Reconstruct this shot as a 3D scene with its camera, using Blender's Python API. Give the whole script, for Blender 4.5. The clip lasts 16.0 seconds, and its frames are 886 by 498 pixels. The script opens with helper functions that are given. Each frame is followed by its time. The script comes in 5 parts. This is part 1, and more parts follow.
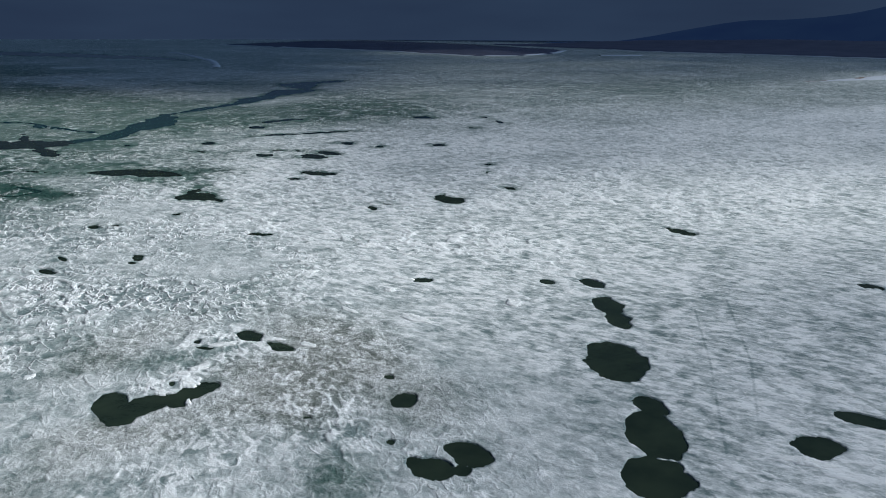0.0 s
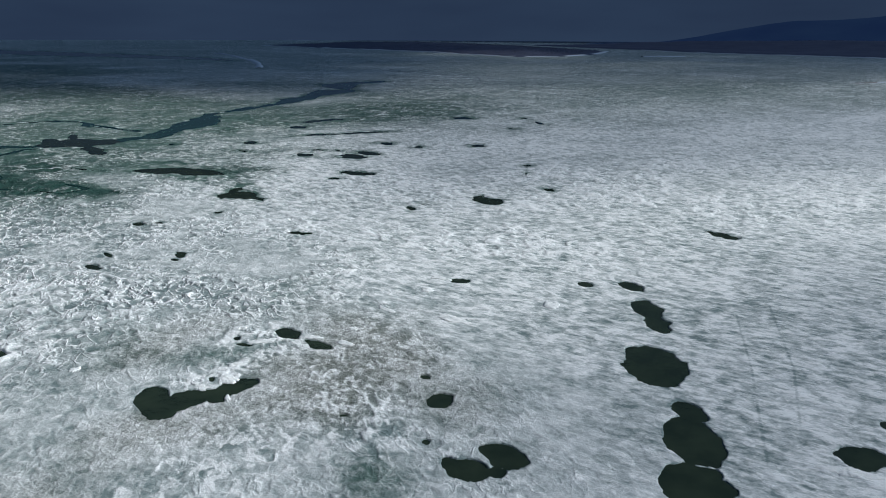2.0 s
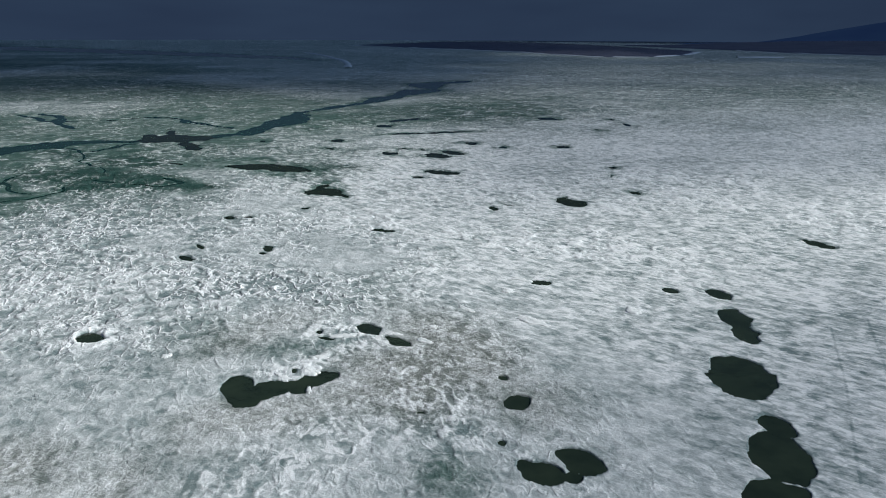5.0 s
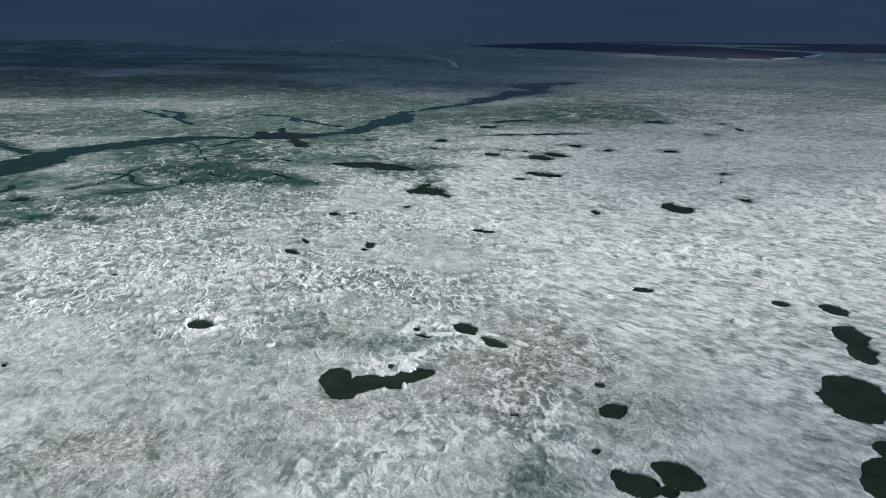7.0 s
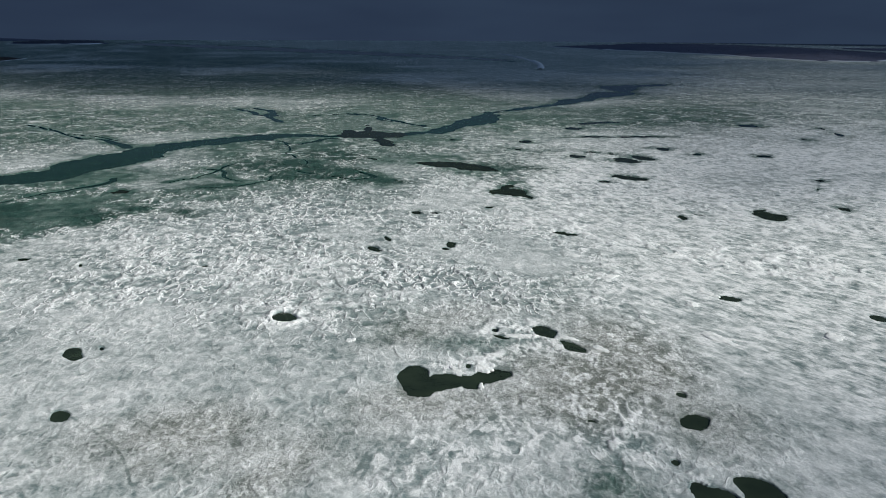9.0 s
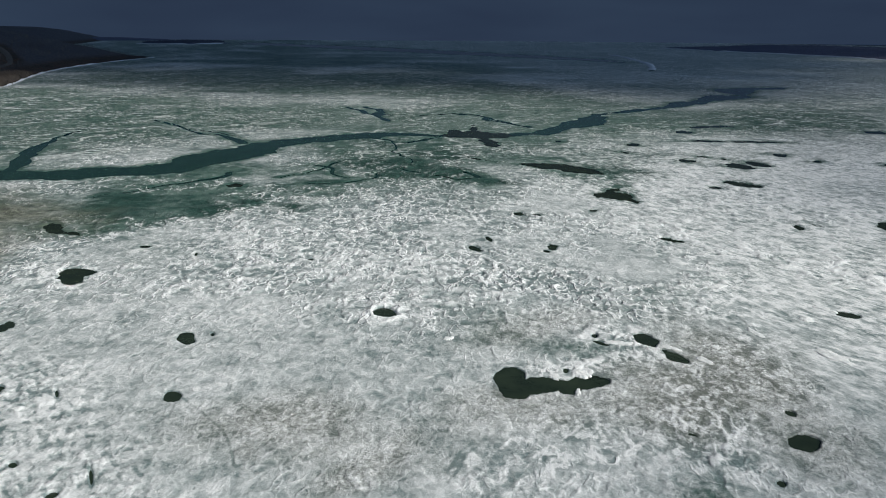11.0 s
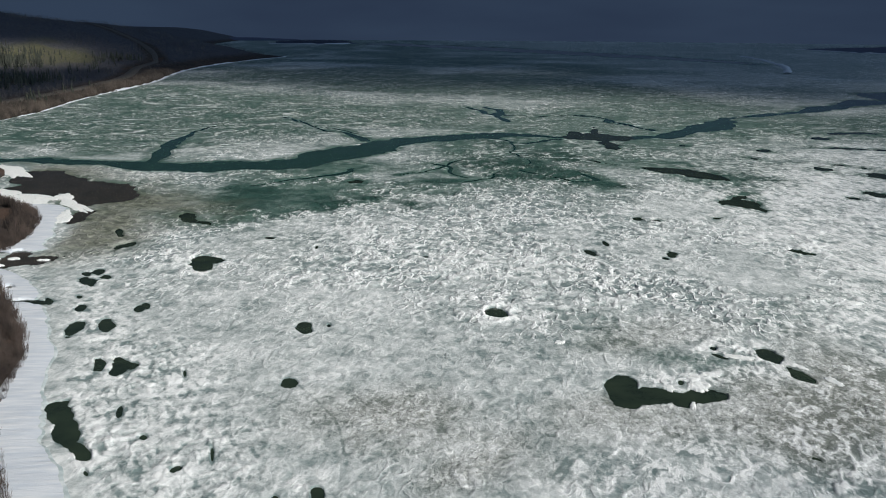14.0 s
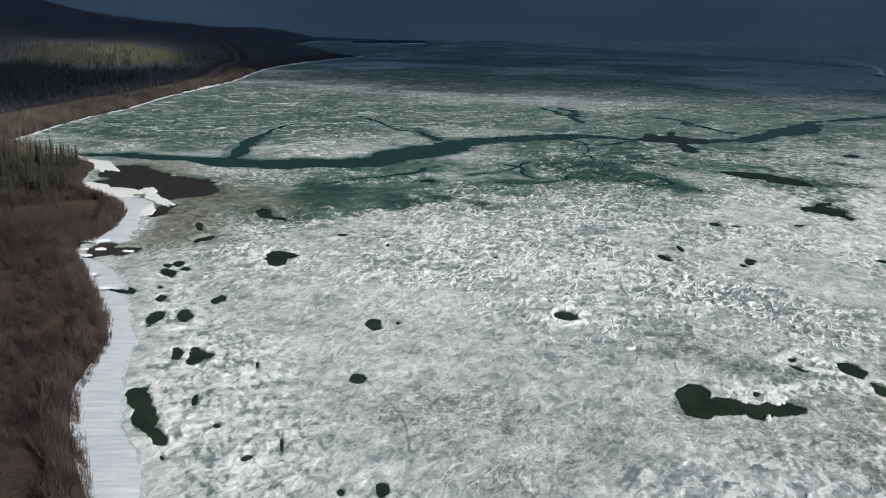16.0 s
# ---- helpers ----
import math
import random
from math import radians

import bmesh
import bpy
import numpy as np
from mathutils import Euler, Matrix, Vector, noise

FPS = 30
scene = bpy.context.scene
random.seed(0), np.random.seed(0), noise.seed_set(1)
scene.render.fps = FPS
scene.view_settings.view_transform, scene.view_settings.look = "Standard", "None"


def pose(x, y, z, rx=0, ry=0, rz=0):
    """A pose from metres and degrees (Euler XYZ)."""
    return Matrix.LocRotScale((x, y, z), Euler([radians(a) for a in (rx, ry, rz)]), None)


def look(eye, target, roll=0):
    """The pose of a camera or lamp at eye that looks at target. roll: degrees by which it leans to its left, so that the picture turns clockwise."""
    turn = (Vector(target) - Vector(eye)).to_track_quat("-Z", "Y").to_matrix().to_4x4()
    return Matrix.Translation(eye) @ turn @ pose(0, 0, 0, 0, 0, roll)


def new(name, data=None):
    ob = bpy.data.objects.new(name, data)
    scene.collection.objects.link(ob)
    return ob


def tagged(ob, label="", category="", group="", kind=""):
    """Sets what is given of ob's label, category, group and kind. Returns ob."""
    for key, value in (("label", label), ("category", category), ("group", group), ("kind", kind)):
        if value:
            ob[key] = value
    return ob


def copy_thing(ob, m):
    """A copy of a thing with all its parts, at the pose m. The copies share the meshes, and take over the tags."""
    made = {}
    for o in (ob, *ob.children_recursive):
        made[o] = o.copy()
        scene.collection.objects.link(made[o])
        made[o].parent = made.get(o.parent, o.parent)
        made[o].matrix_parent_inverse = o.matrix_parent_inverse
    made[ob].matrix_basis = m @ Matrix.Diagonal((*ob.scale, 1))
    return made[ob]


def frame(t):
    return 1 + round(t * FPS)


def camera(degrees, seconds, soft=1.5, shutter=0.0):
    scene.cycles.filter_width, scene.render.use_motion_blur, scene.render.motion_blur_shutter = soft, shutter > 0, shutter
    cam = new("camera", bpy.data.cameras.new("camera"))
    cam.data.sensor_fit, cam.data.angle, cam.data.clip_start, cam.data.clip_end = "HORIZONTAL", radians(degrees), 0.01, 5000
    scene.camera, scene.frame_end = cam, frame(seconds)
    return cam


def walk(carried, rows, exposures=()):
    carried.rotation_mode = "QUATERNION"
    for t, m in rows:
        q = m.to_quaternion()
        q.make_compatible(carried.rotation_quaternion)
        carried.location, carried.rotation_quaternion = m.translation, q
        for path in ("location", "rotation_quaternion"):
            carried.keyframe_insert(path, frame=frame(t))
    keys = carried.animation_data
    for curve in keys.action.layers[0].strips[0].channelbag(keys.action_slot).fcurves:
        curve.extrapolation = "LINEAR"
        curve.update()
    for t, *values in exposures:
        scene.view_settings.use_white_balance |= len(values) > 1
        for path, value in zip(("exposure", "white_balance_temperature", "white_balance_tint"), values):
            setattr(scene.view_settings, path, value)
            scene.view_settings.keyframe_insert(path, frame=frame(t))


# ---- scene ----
cam = camera(58.85, 16.0, soft=1.0)
EYE = 55.0
# seconds, heading (degrees to the left of +y), pitch, roll: a drone that hovers and turns to its left
PATH = [
    (0.0, -44.19, -15.55, 0.31),
    (0.5, -43.33, -15.54, 0.27),
    (1.0, -42.65, -15.52, 0.27),
    (1.5, -41.98, -15.52, 0.28),
    (2.0, -41.33, -15.51, 0.29),
    (2.5, -40.60, -15.51, 0.24),
    (3.0, -39.17, -15.50, 0.28),
    (5.3, -34.06, -15.51, 0.25),
    (5.5, -33.18, -15.49, 0.26),
    (6.0, -31.40, -15.50, 0.27),
    (6.5, -29.58, -15.49, 0.29),
    (7.0, -27.69, -15.50, 0.30),
    (7.5, -26.11, -15.50, 0.32),
    (8.0, -24.86, -15.50, 0.30),
    (8.5, -23.45, -15.50, 0.33),
    (9.0, -21.56, -15.50, 0.32),
    (9.5, -19.34, -15.51, 0.34),
    (12.0, -11.19, -15.51, 0.36),
    (12.5, -9.85, -15.52, 0.36),
    (13.0, -8.19, -15.52, 0.41),
    (13.5, -6.48, -15.52, 0.39),
    (14.0, -5.30, -15.53, 0.38),
    (14.5, -4.09, -15.53, 0.39),
    (15.0, -2.80, -15.53, 0.37),
    (15.5, -1.49, -15.54, 0.41),
    (16.0, -0.00, -15.55, 0.41),
]


def hover(heading, pitch, lean):
    """The camera's pose over the lake for a heading, a pitch and a lean in degrees."""
    a, p = radians(heading), radians(pitch)
    way = Vector((-math.sin(a) * math.cos(p), math.cos(a) * math.cos(p), math.sin(p)))
    return look((0, 0, EYE), Vector((0, 0, EYE)) + way * 10, lean)


EXPOSURES = [(0, 0.03, 5930, 7), (3, 0.04, 5980, 7), (6.5, 0.06, 6200, 7), (9, 0.06, 6390, 7), (12.5, 0.10, 6500, 8), (16, 0.12, 6540, 8)]
walk(cam, [(t, hover(h, p, r)) for t, h, p, r in PATH], EXPOSURES)

# ---- sky and sun ----
SUN_HIGH, SUN_FROM = radians(31), radians(132)  # elevation; compass bearing clockwise from +y
world = bpy.data.worlds.new("world")
scene.world = world
world.use_nodes = True
wn = world.node_tree
sky = wn.nodes.new("ShaderNodeTexSky")
sky.sky_type = "NISHITA"
sky.sun_disc = False
sky.sun_elevation, sky.sun_rotation = SUN_HIGH, SUN_FROM
sky.air_density, sky.dust_density = 1.2, 2.0
wn.nodes["Background"].inputs["Strength"].default_value = 0.06
wn.links.new(sky.outputs[0], wn.nodes["Background"].inputs["Color"])

sun_data = bpy.data.lights.new("sun", "SUN")
sun_data.energy, sun_data.angle, sun_data.color = 3.9, radians(2.0), (0.99, 0.985, 0.965)
sun = new("sun", sun_data)
sun_dir = Vector((math.sin(SUN_FROM) * math.cos(SUN_HIGH), math.cos(SUN_FROM) * math.cos(SUN_HIGH), math.sin(SUN_HIGH)))
sun.matrix_world = look(sun_dir * 900, (0, 0, 0))


# ---- materials ----
def material(name, rough=0.8):
    m = bpy.data.materials.new(name)
    m.use_nodes = True
    b = m.node_tree.nodes["Principled BSDF"]
    b.inputs["Roughness"].default_value = rough
    return m, m.node_tree, b


def add(nt, kind, **inputs):
    n = nt.nodes.new(kind)
    for k, v in inputs.items():
        n.inputs[k.replace("_", " ")].default_value = v
    return n


def mix(nt, fac, a, b):
    """Colour mix; a, b: sockets or colours."""
    n = nt.nodes.new("ShaderNodeMix")
    n.data_type = "RGBA"
    for sock, v in ((n.inputs[0], fac), (n.inputs[6], a), (n.inputs[7], b)):
        if isinstance(v, (int, float)):
            sock.default_value = v
        elif isinstance(v, tuple):
            sock.default_value = (*v, 1)
        else:
            nt.links.new(v, sock)
    return n.outputs[2]


def calc(nt, op, a, b=0.0, clamp=False):
    n = nt.nodes.new("ShaderNodeMath")
    n.operation, n.use_clamp = op, clamp
    for sock, v in zip(n.inputs, (a, b)):
        if isinstance(v, (int, float)):
            sock.default_value = v
        else:
            nt.links.new(v, sock)
    return n.outputs[0]


def place(nt, scale=(1, 1, 1), turn=0.0):
    """World-sized coordinates, turned about z and stretched."""
    geo = nt.nodes.new("ShaderNodeNewGeometry")
    r = nt.nodes.new("ShaderNodeVectorRotate")
    r.rotation_type = "Z_AXIS"
    r.inputs["Angle"].default_value = radians(turn)
    mul = nt.nodes.new("ShaderNodeVectorMath")
    mul.operation = "MULTIPLY"
    mul.inputs[1].default_value = scale
    nt.links.new(geo.outputs["Position"], r.inputs["Vector"])
    nt.links.new(r.outputs[0], mul.inputs[0])
    return mul.outputs[0]


def grain(nt, vec, scale, detail=3.0, lo=0.35, hi=0.65, rough=0.55, warp=0.0):
    """A noise between 0 and 1 whose contrast is set by lo and hi."""
    n = add(nt, "ShaderNodeTexNoise", Scale=scale, Detail=detail, Roughness=rough, Distortion=warp)
    nt.links.new(vec, n.inputs["Vector"])
    m = nt.nodes.new("ShaderNodeMapRange")
    m.inputs["From Min"].default_value, m.inputs["From Max"].default_value = lo, hi
    nt.links.new(n.outputs["Fac"], m.inputs["Value"])
    return m.outputs[0]


def attr(nt, name):
    n = nt.nodes.new("ShaderNodeAttribute")
    n.attribute_name = name
    return n.outputs["Fac"]


def bump(nt, bsdf, height, strength, distance):
    n = add(nt, "ShaderNodeBump", Strength=strength, Distance=distance)
    nt.links.new(height, n.inputs["Height"])
    nt.links.new(n.outputs[0], bsdf.inputs["Normal"])


WIND = 77.0  # the drifts lie along this line


def wrinkle(nt, vec, scale, width, detail=2.0, warp=0.4):
    """Winding crests: 1 along the middle line of a noise, 0 away from it."""
    n = add(nt, "ShaderNodeTexNoise", Scale=scale, Detail=detail, Roughness=0.5, Distortion=warp)
    nt.links.new(vec, n.inputs["Vector"])
    off = calc(nt, "ABSOLUTE", calc(nt, "SUBTRACT", n.outputs["Fac"], 0.5))
    m = nt.nodes.new("ShaderNodeMapRange")
    m.interpolation_type = "SMOOTHSTEP"
    m.inputs["From Min"].default_value, m.inputs["From Max"].default_value = width, width * 0.25
    nt.links.new(off, m.inputs["Value"])
    return m.outputs[0]


def total(nt, *terms):
    """The sum of sockets, each with its weight; a weighted term may be centred on a value."""
    out = None
    for sock, weight, middle in terms:
        v = calc(nt, "MULTIPLY", calc(nt, "SUBTRACT", sock, middle) if middle else sock, weight)
        out = v if out is None else calc(nt, "ADD", out, v)
    return out


def ice_material():
    m, nt, b = material("lake_ice", 0.75)
    plain = place(nt)
    wind = place(nt, (1.0, 0.50, 1.0), WIND - 94)
    cross = place(nt, (1.0, 0.62, 1.0), WIND - 60)
    swept, dusty, thin, floes = attr(nt, "swept"), attr(nt, "dusty"), attr(nt, "thin"), attr(nt, "floes")
    clump, white, snowy = attr(nt, "clump"), attr(nt, "white"), attr(nt, "snowy")
    wide = grain(nt, plain, 0.030, 5, 0.36, 0.64, 0.6)
    patch = grain(nt, plain, 0.15, 5, 0.36, 0.64, 0.62, 0.6)
    dense = grain(nt, plain, 0.09, 5, 0.44, 0.58, 0.62, 0.5)
    sparse = grain(nt, plain, 0.22, 4, 0.47, 0.57, 0.6, 0.4)
    fine = grain(nt, plain, 1.7, 5, 0.38, 0.62, 0.68)
    grit = grain(nt, plain, 6.5, 2, 0.36, 0.64, 0.6)
    soft = grain(nt, cross, 0.60, 4, 0.40, 0.60, 0.55, 0.6)
    # crests of heaved crust: long winding ones and short crumbs between them
    crest = wrinkle(nt, cross, 0.34, 0.062, 2.0, 0.4)
    curl = wrinkle(nt, place(nt, (1.0, 0.8, 1.0), WIND - 20), 0.50, 0.050, 2.0, 0.6)
    lumps = grain(nt, cross, 0.60, 3, 0.52, 0.60, 0.5, 0.5)
    crest = calc(nt, "MULTIPLY", crest, calc(nt, "ADD", calc(nt, "MULTIPLY", clump, 1.15), 0.10))
    crest = calc(nt, "MULTIPLY", crest, calc(nt, "ADD", calc(nt, "MULTIPLY", dense, 0.75), 0.3))
    crest = calc(nt, "MULTIPLY", crest, grain(nt, place(nt, (1.0, 0.7, 1.0), WIND), 0.8, 3, 0.36, 0.50, 0.55))
    curl = calc(nt, "MULTIPLY", curl, calc(nt, "ADD", calc(nt, "MULTIPLY", sparse, 0.85), 0.04))
    lumps = calc(nt, "MULTIPLY", lumps, calc(nt, "ADD", calc(nt, "MULTIPLY", calc(nt, "MULTIPLY", clump, dense), 0.8), calc(nt, "MULTIPLY", sparse, 0.25)))
    curl = calc(nt, "MULTIPLY", curl, calc(nt, "ADD", calc(nt, "MULTIPLY", clump, 0.55), 0.45))
    pits = calc(nt, "MULTIPLY", grain(nt, cross, 0.60, 4, 0.54, 0.66, 0.55, 0.5), calc(nt, "ADD", calc(nt, "MULTIPLY", dense, 0.7), 0.25))
    rough_side = total(nt, (patch, 0.26, 0.5), (wide, 0.22, 0.5), (fine, 0.18, 0.5), (grit, 0.03, 0.5), (soft, 0.40, 0.5), (crest, 1.05, 0), (curl, 0.34, 0), (lumps, 0.64, 0), (pits, -0.66, 0), (clump, -0.36, 0))
    rough_side = calc(nt, "ADD", rough_side, 0.43)
    # lens-shaped smears of snow along the wind on the open side
    lens = grain(nt, wind, 0.42, 4, 0.43, 0.58, 0.55, 0.3)
    mottle = grain(nt, place(nt, (1.0, 0.45, 1.0), WIND - 97), 1.0, 4, 0.42, 0.58, 0.6, 0.3)
    lip = wrinkle(nt, wind, 0.38, 0.030, 2.0, 0.4)
    swept_side = total(nt, (lens, 0.50, 0.5), (mottle, 0.48, 0.5), (curl, 0.22, 0.1), (crest, 0.55, 0.12), (fine, 0.20, 0.5), (patch, 0.30, 0.5), (wide, 0.26, 0.5), (lip, 0.16, 0.3))
    swept_side = calc(nt, "ADD", swept_side, 0.66)
    mixer = nt.nodes.new("ShaderNodeMix")
    nt.links.new(swept, mixer.inputs[0])
    nt.links.new(rough_side, mixer.inputs[2])
    nt.links.new(swept_side, mixer.inputs[3])
    # dirty candled ice and lobes of whiter snow
    crumbs = grain(nt, plain, 1.3, 5, 0.44, 0.57, 0.65, 0.6)
    blobs = calc(nt, "MULTIPLY", grain(nt, cross, 0.5, 5, 0.48, 0.57, 0.62, 0.4), calc(nt, "ADD", calc(nt, "MULTIPLY", fine, 0.4), 0.7))
    crust = calc(nt, "ADD", mixer.outputs[0], calc(nt, "MULTIPLY", white, 0.70))
    # narrow burrows melted into the white crust by the shore
    rough = attr(nt, "rough")
    burrow = calc(nt, "MAXIMUM", grain(nt, place(nt, (1.0, 0.45, 1.0), -18), 0.72, 2, 0.52, 0.64, 0.45, 0.15), calc(nt, "MULTIPLY", grain(nt, place(nt, (0.55, 0.8, 1.0), 10), 0.62, 2, 0.55, 0.68, 0.45, 0.2), 0.8))
    burrow = calc(nt, "MULTIPLY", burrow, rough)
    crust = calc(nt, "ADD", crust, total(nt, (rough, 0.26, 0), (burrow, -0.60, 0), (calc(nt, "MULTIPLY", rough, fine), 0.10, 0)))
    crust = calc(nt, "ADD", crust, calc(nt, "MULTIPLY", dusty, calc(nt, "SUBTRACT", calc(nt, "MULTIPLY", crumbs, 0.36), 0.23)))
    crust = calc(nt, "ADD", crust, calc(nt, "MULTIPLY", snowy, calc(nt, "SUBTRACT", calc(nt, "MULTIPLY", blobs, 0.85), 0.20)))
    crust = calc(nt, "SUBTRACT", crust, calc(nt, "MULTIPLY", floes, 0.22))
    crust = calc(nt, "SUBTRACT", crust, calc(nt, "MULTIPLY", thin, 0.30), True)
    grey = mix(nt, patch, (0.173, 0.235, 0.232), (0.284, 0.345, 0.343))
    grey = mix(nt, dusty, grey, (0.232, 0.250, 0.222))
    thin = calc(nt, "MULTIPLY", thin, 1.12, True)
    col = mix(nt, crust, grey, (0.922, 0.94, 0.938))
    # thin green ice, broken into floes whose edges are rimmed with white
    green = mix(nt, patch, (0.030, 0.085, 0.068), (0.125, 0.20, 0.17))
    veil = calc(nt, "MULTIPLY", thin, calc(nt, "SUBTRACT", 1.25, crust), True)
    col = mix(nt, veil, col, green)
    soaked = calc(nt, "MULTIPLY", attr(nt, "soaked"), calc(nt, "SUBTRACT", 1.5, crust), True)
    col = mix(nt, calc(nt, "MULTIPLY", soaked, 1.3, True), col, mix(nt, patch, (0.016, 0.055, 0.042), (0.04, 0.10, 0.082)))
    slush = attr(nt, "slush")
    lines = grain(nt, place(nt, (0.35, 1.4, 1.0), 30), 0.5, 5, 0.4, 0.62, 0.65, 1.0)
    col = mix(nt, calc(nt, "MULTIPLY", slush, 0.85), col, mix(nt, lines, (0.06, 0.065, 0.042), (0.26, 0.27, 0.20)))
    floe = place(nt, (0.7, 0.95, 1.0), 8)
    bent = add(nt, "ShaderNodeTexNoise", Scale=0.05, Detail=5.0)
    nt.links.new(floe, bent.inputs["Vector"])
    push = nt.nodes.new("ShaderNodeVectorMath")
    push.operation = "MULTIPLY_ADD"
    nt.links.new(bent.outputs["Color"], push.inputs[0])
    push.inputs[1].default_value = (34, 34, 0)
    nt.links.new(floe, push.inputs[2])
    rims = cracks = 0.0
    for scale, thin_line, lo, hi in ((0.018, 60.0, 0.42, 0.52), (0.045, 34.0, 0.52, 0.60), (0.12, 20.0, 0.54, 0.62)):
        cells = add(nt, "ShaderNodeTexVoronoi", Scale=scale)
        cells.feature = "DISTANCE_TO_EDGE"
        nt.links.new(push.outputs[0], cells.inputs["Vector"])
        rim = calc(nt, "SUBTRACT", 1.0, calc(nt, "MULTIPLY", cells.outputs["Distance"], thin_line), True)
        where = grain(nt, plain, scale * 1.4, 5, lo, hi)
        rims = calc(nt, "MAXIMUM", calc(nt, "MULTIPLY", rim, where), rims)
        cracks = calc(nt, "MAXIMUM", calc(nt, "MULTIPLY", rim, calc(nt, "SUBTRACT", 1.0, calc(nt, "MULTIPLY", where, 2.5), True)), cracks)
    rims = calc(nt, "MULTIPLY", rims, floes, True)
    # white rubble strewn over the floes
    rubble = calc(nt, "MULTIPLY", grain(nt, place(nt, (0.6, 1.0, 1.0), 8), 0.42, 5, 0.54, 0.60, 0.65, 0.6), grain(nt, plain, 0.04, 5, 0.45, 0.57))
    rims = calc(nt, "MAXIMUM", rims, calc(nt, "MULTIPLY", rubble, calc(nt, "MULTIPLY", floes, 0.85)))
    col = mix(nt, calc(nt, "MULTIPLY", cracks, calc(nt, "MULTIPLY", floes, 0.55), True), col, (0.035, 0.085, 0.072))
    col = mix(nt, rims, col, (0.76, 0.80, 0.79))
    nt.links.new(col, b.inputs["Base Color"])
    nt.links.new(calc(nt, "ADD", calc(nt, "MULTIPLY", crust, 0.4), 0.5), b.inputs["Roughness"])
    relief = total(nt, (crest, 0.80, 0), (curl, 0.10, 0), (lumps, 0.50, 0), (pits, -0.25, 0), (soft, 0.14, 0), (fine, 0.08, 0))
    relief = calc(nt, "MULTIPLY", relief, calc(nt, "SUBTRACT", 1.0, calc(nt, "MULTIPLY", swept, 0.8)))
    relief = calc(nt, "ADD", relief, calc(nt, "MULTIPLY", calc(nt, "MULTIPLY", dusty, crumbs), 0.3))
    relief = calc(nt, "ADD", relief, calc(nt, "MULTIPLY", swept, total(nt, (lens, 0.22, 0), (lip, 0.05, 0), (mottle, 0.10, 0))))
    relief = calc(nt, "SUBTRACT", relief, calc(nt, "MULTIPLY", burrow, 0.16))
    bump(nt, b, calc(nt, "ADD", relief, rims), 0.6, 0.55)
    return m


def water_material(name, deep, light):
    m, nt, b = material(name, 0.12)
    v = grain(nt, place(nt), 0.15, 3)
    nt.links.new(mix(nt, v, deep, light), b.inputs["Base Color"])
    b.inputs["IOR"].default_value = 1.33
    b.inputs["Specular IOR Level"].default_value = 0.35
    bump(nt, b, grain(nt, place(nt), 3.0, 2), 0.08, 0.05)
    return m


def snow_material():
    m, nt, b = material("packed_snow", 0.85)
    comb = grain(nt, place(nt, (0.2, 1.5, 1.0), -6), 0.9, 4, 0.35, 0.68)
    soft = grain(nt, place(nt), 0.18, 3, 0.35, 0.7)
    fine = grain(nt, place(nt), 4.0, 3, 0.3, 0.7)
    col = mix(nt, comb, (0.58, 0.63, 0.70), (0.78, 0.80, 0.835))
    col = mix(nt, calc(nt, "MULTIPLY", soft, 0.35), col, (0.60, 0.65, 0.72))
    nt.links.new(col, b.inputs["Base Color"])
    bump(nt, b, calc(nt, "ADD", comb, calc(nt, "MULTIPLY", fine, 0.4)), 0.4, 0.1)
    return m


def old_snow_material():
    m, nt, b = material("old_snow", 0.85)
    p = place(nt)
    lumps = grain(nt, p, 1.6, 4, 0.35, 0.6, 0.6, 0.5)
    fine = grain(nt, p, 7.0, 3, 0.3, 0.7)
    col = mix(nt, lumps, (0.80, 0.83, 0.82), (0.95, 0.96, 0.95))
    nt.links.new(col, b.inputs["Base Color"])
    bump(nt, b, calc(nt, "ADD", lumps, calc(nt, "MULTIPLY", fine, 0.3)), 0.3, 0.12)
    return m


def land_material():
    m, nt, b = material("thawed_ground", 0.95)
    p = place(nt)
    wide = grain(nt, p, 0.02, 5, 0.38, 0.62)
    mid = grain(nt, p, 0.25, 4, 0.35, 0.65)
    fine = grain(nt, p, 2.5, 4, 0.3, 0.7)
    col = mix(nt, mid, (0.014, 0.011, 0.010), (0.042, 0.031, 0.025))
    col = mix(nt, calc(nt, "MULTIPLY", fine, 0.3), col, (0.08, 0.06, 0.045))
    col = mix(nt, calc(nt, "MULTIPLY", wide, 0.25), col, (0.07, 0.058, 0.052))
    rust = grain(nt, p, 0.06, 4, 0.52, 0.66)
    col = mix(nt, calc(nt, "MULTIPLY", rust, 0.45), col, (0.13, 0.066, 0.036))
    col = mix(nt, attr(nt, "wooded"), col, mix(nt, mid, (0.045, 0.048, 0.062), (0.10, 0.097, 0.11)))
    col = mix(nt, attr(nt, "meadow"), col, mix(nt, mid, (0.085, 0.085, 0.035), (0.16, 0.15, 0.065)))
    nt.links.new(col, b.inputs["Base Color"])
    bump(nt, b, calc(nt, "ADD", mid, fine), 0.6, 0.4)
    return m


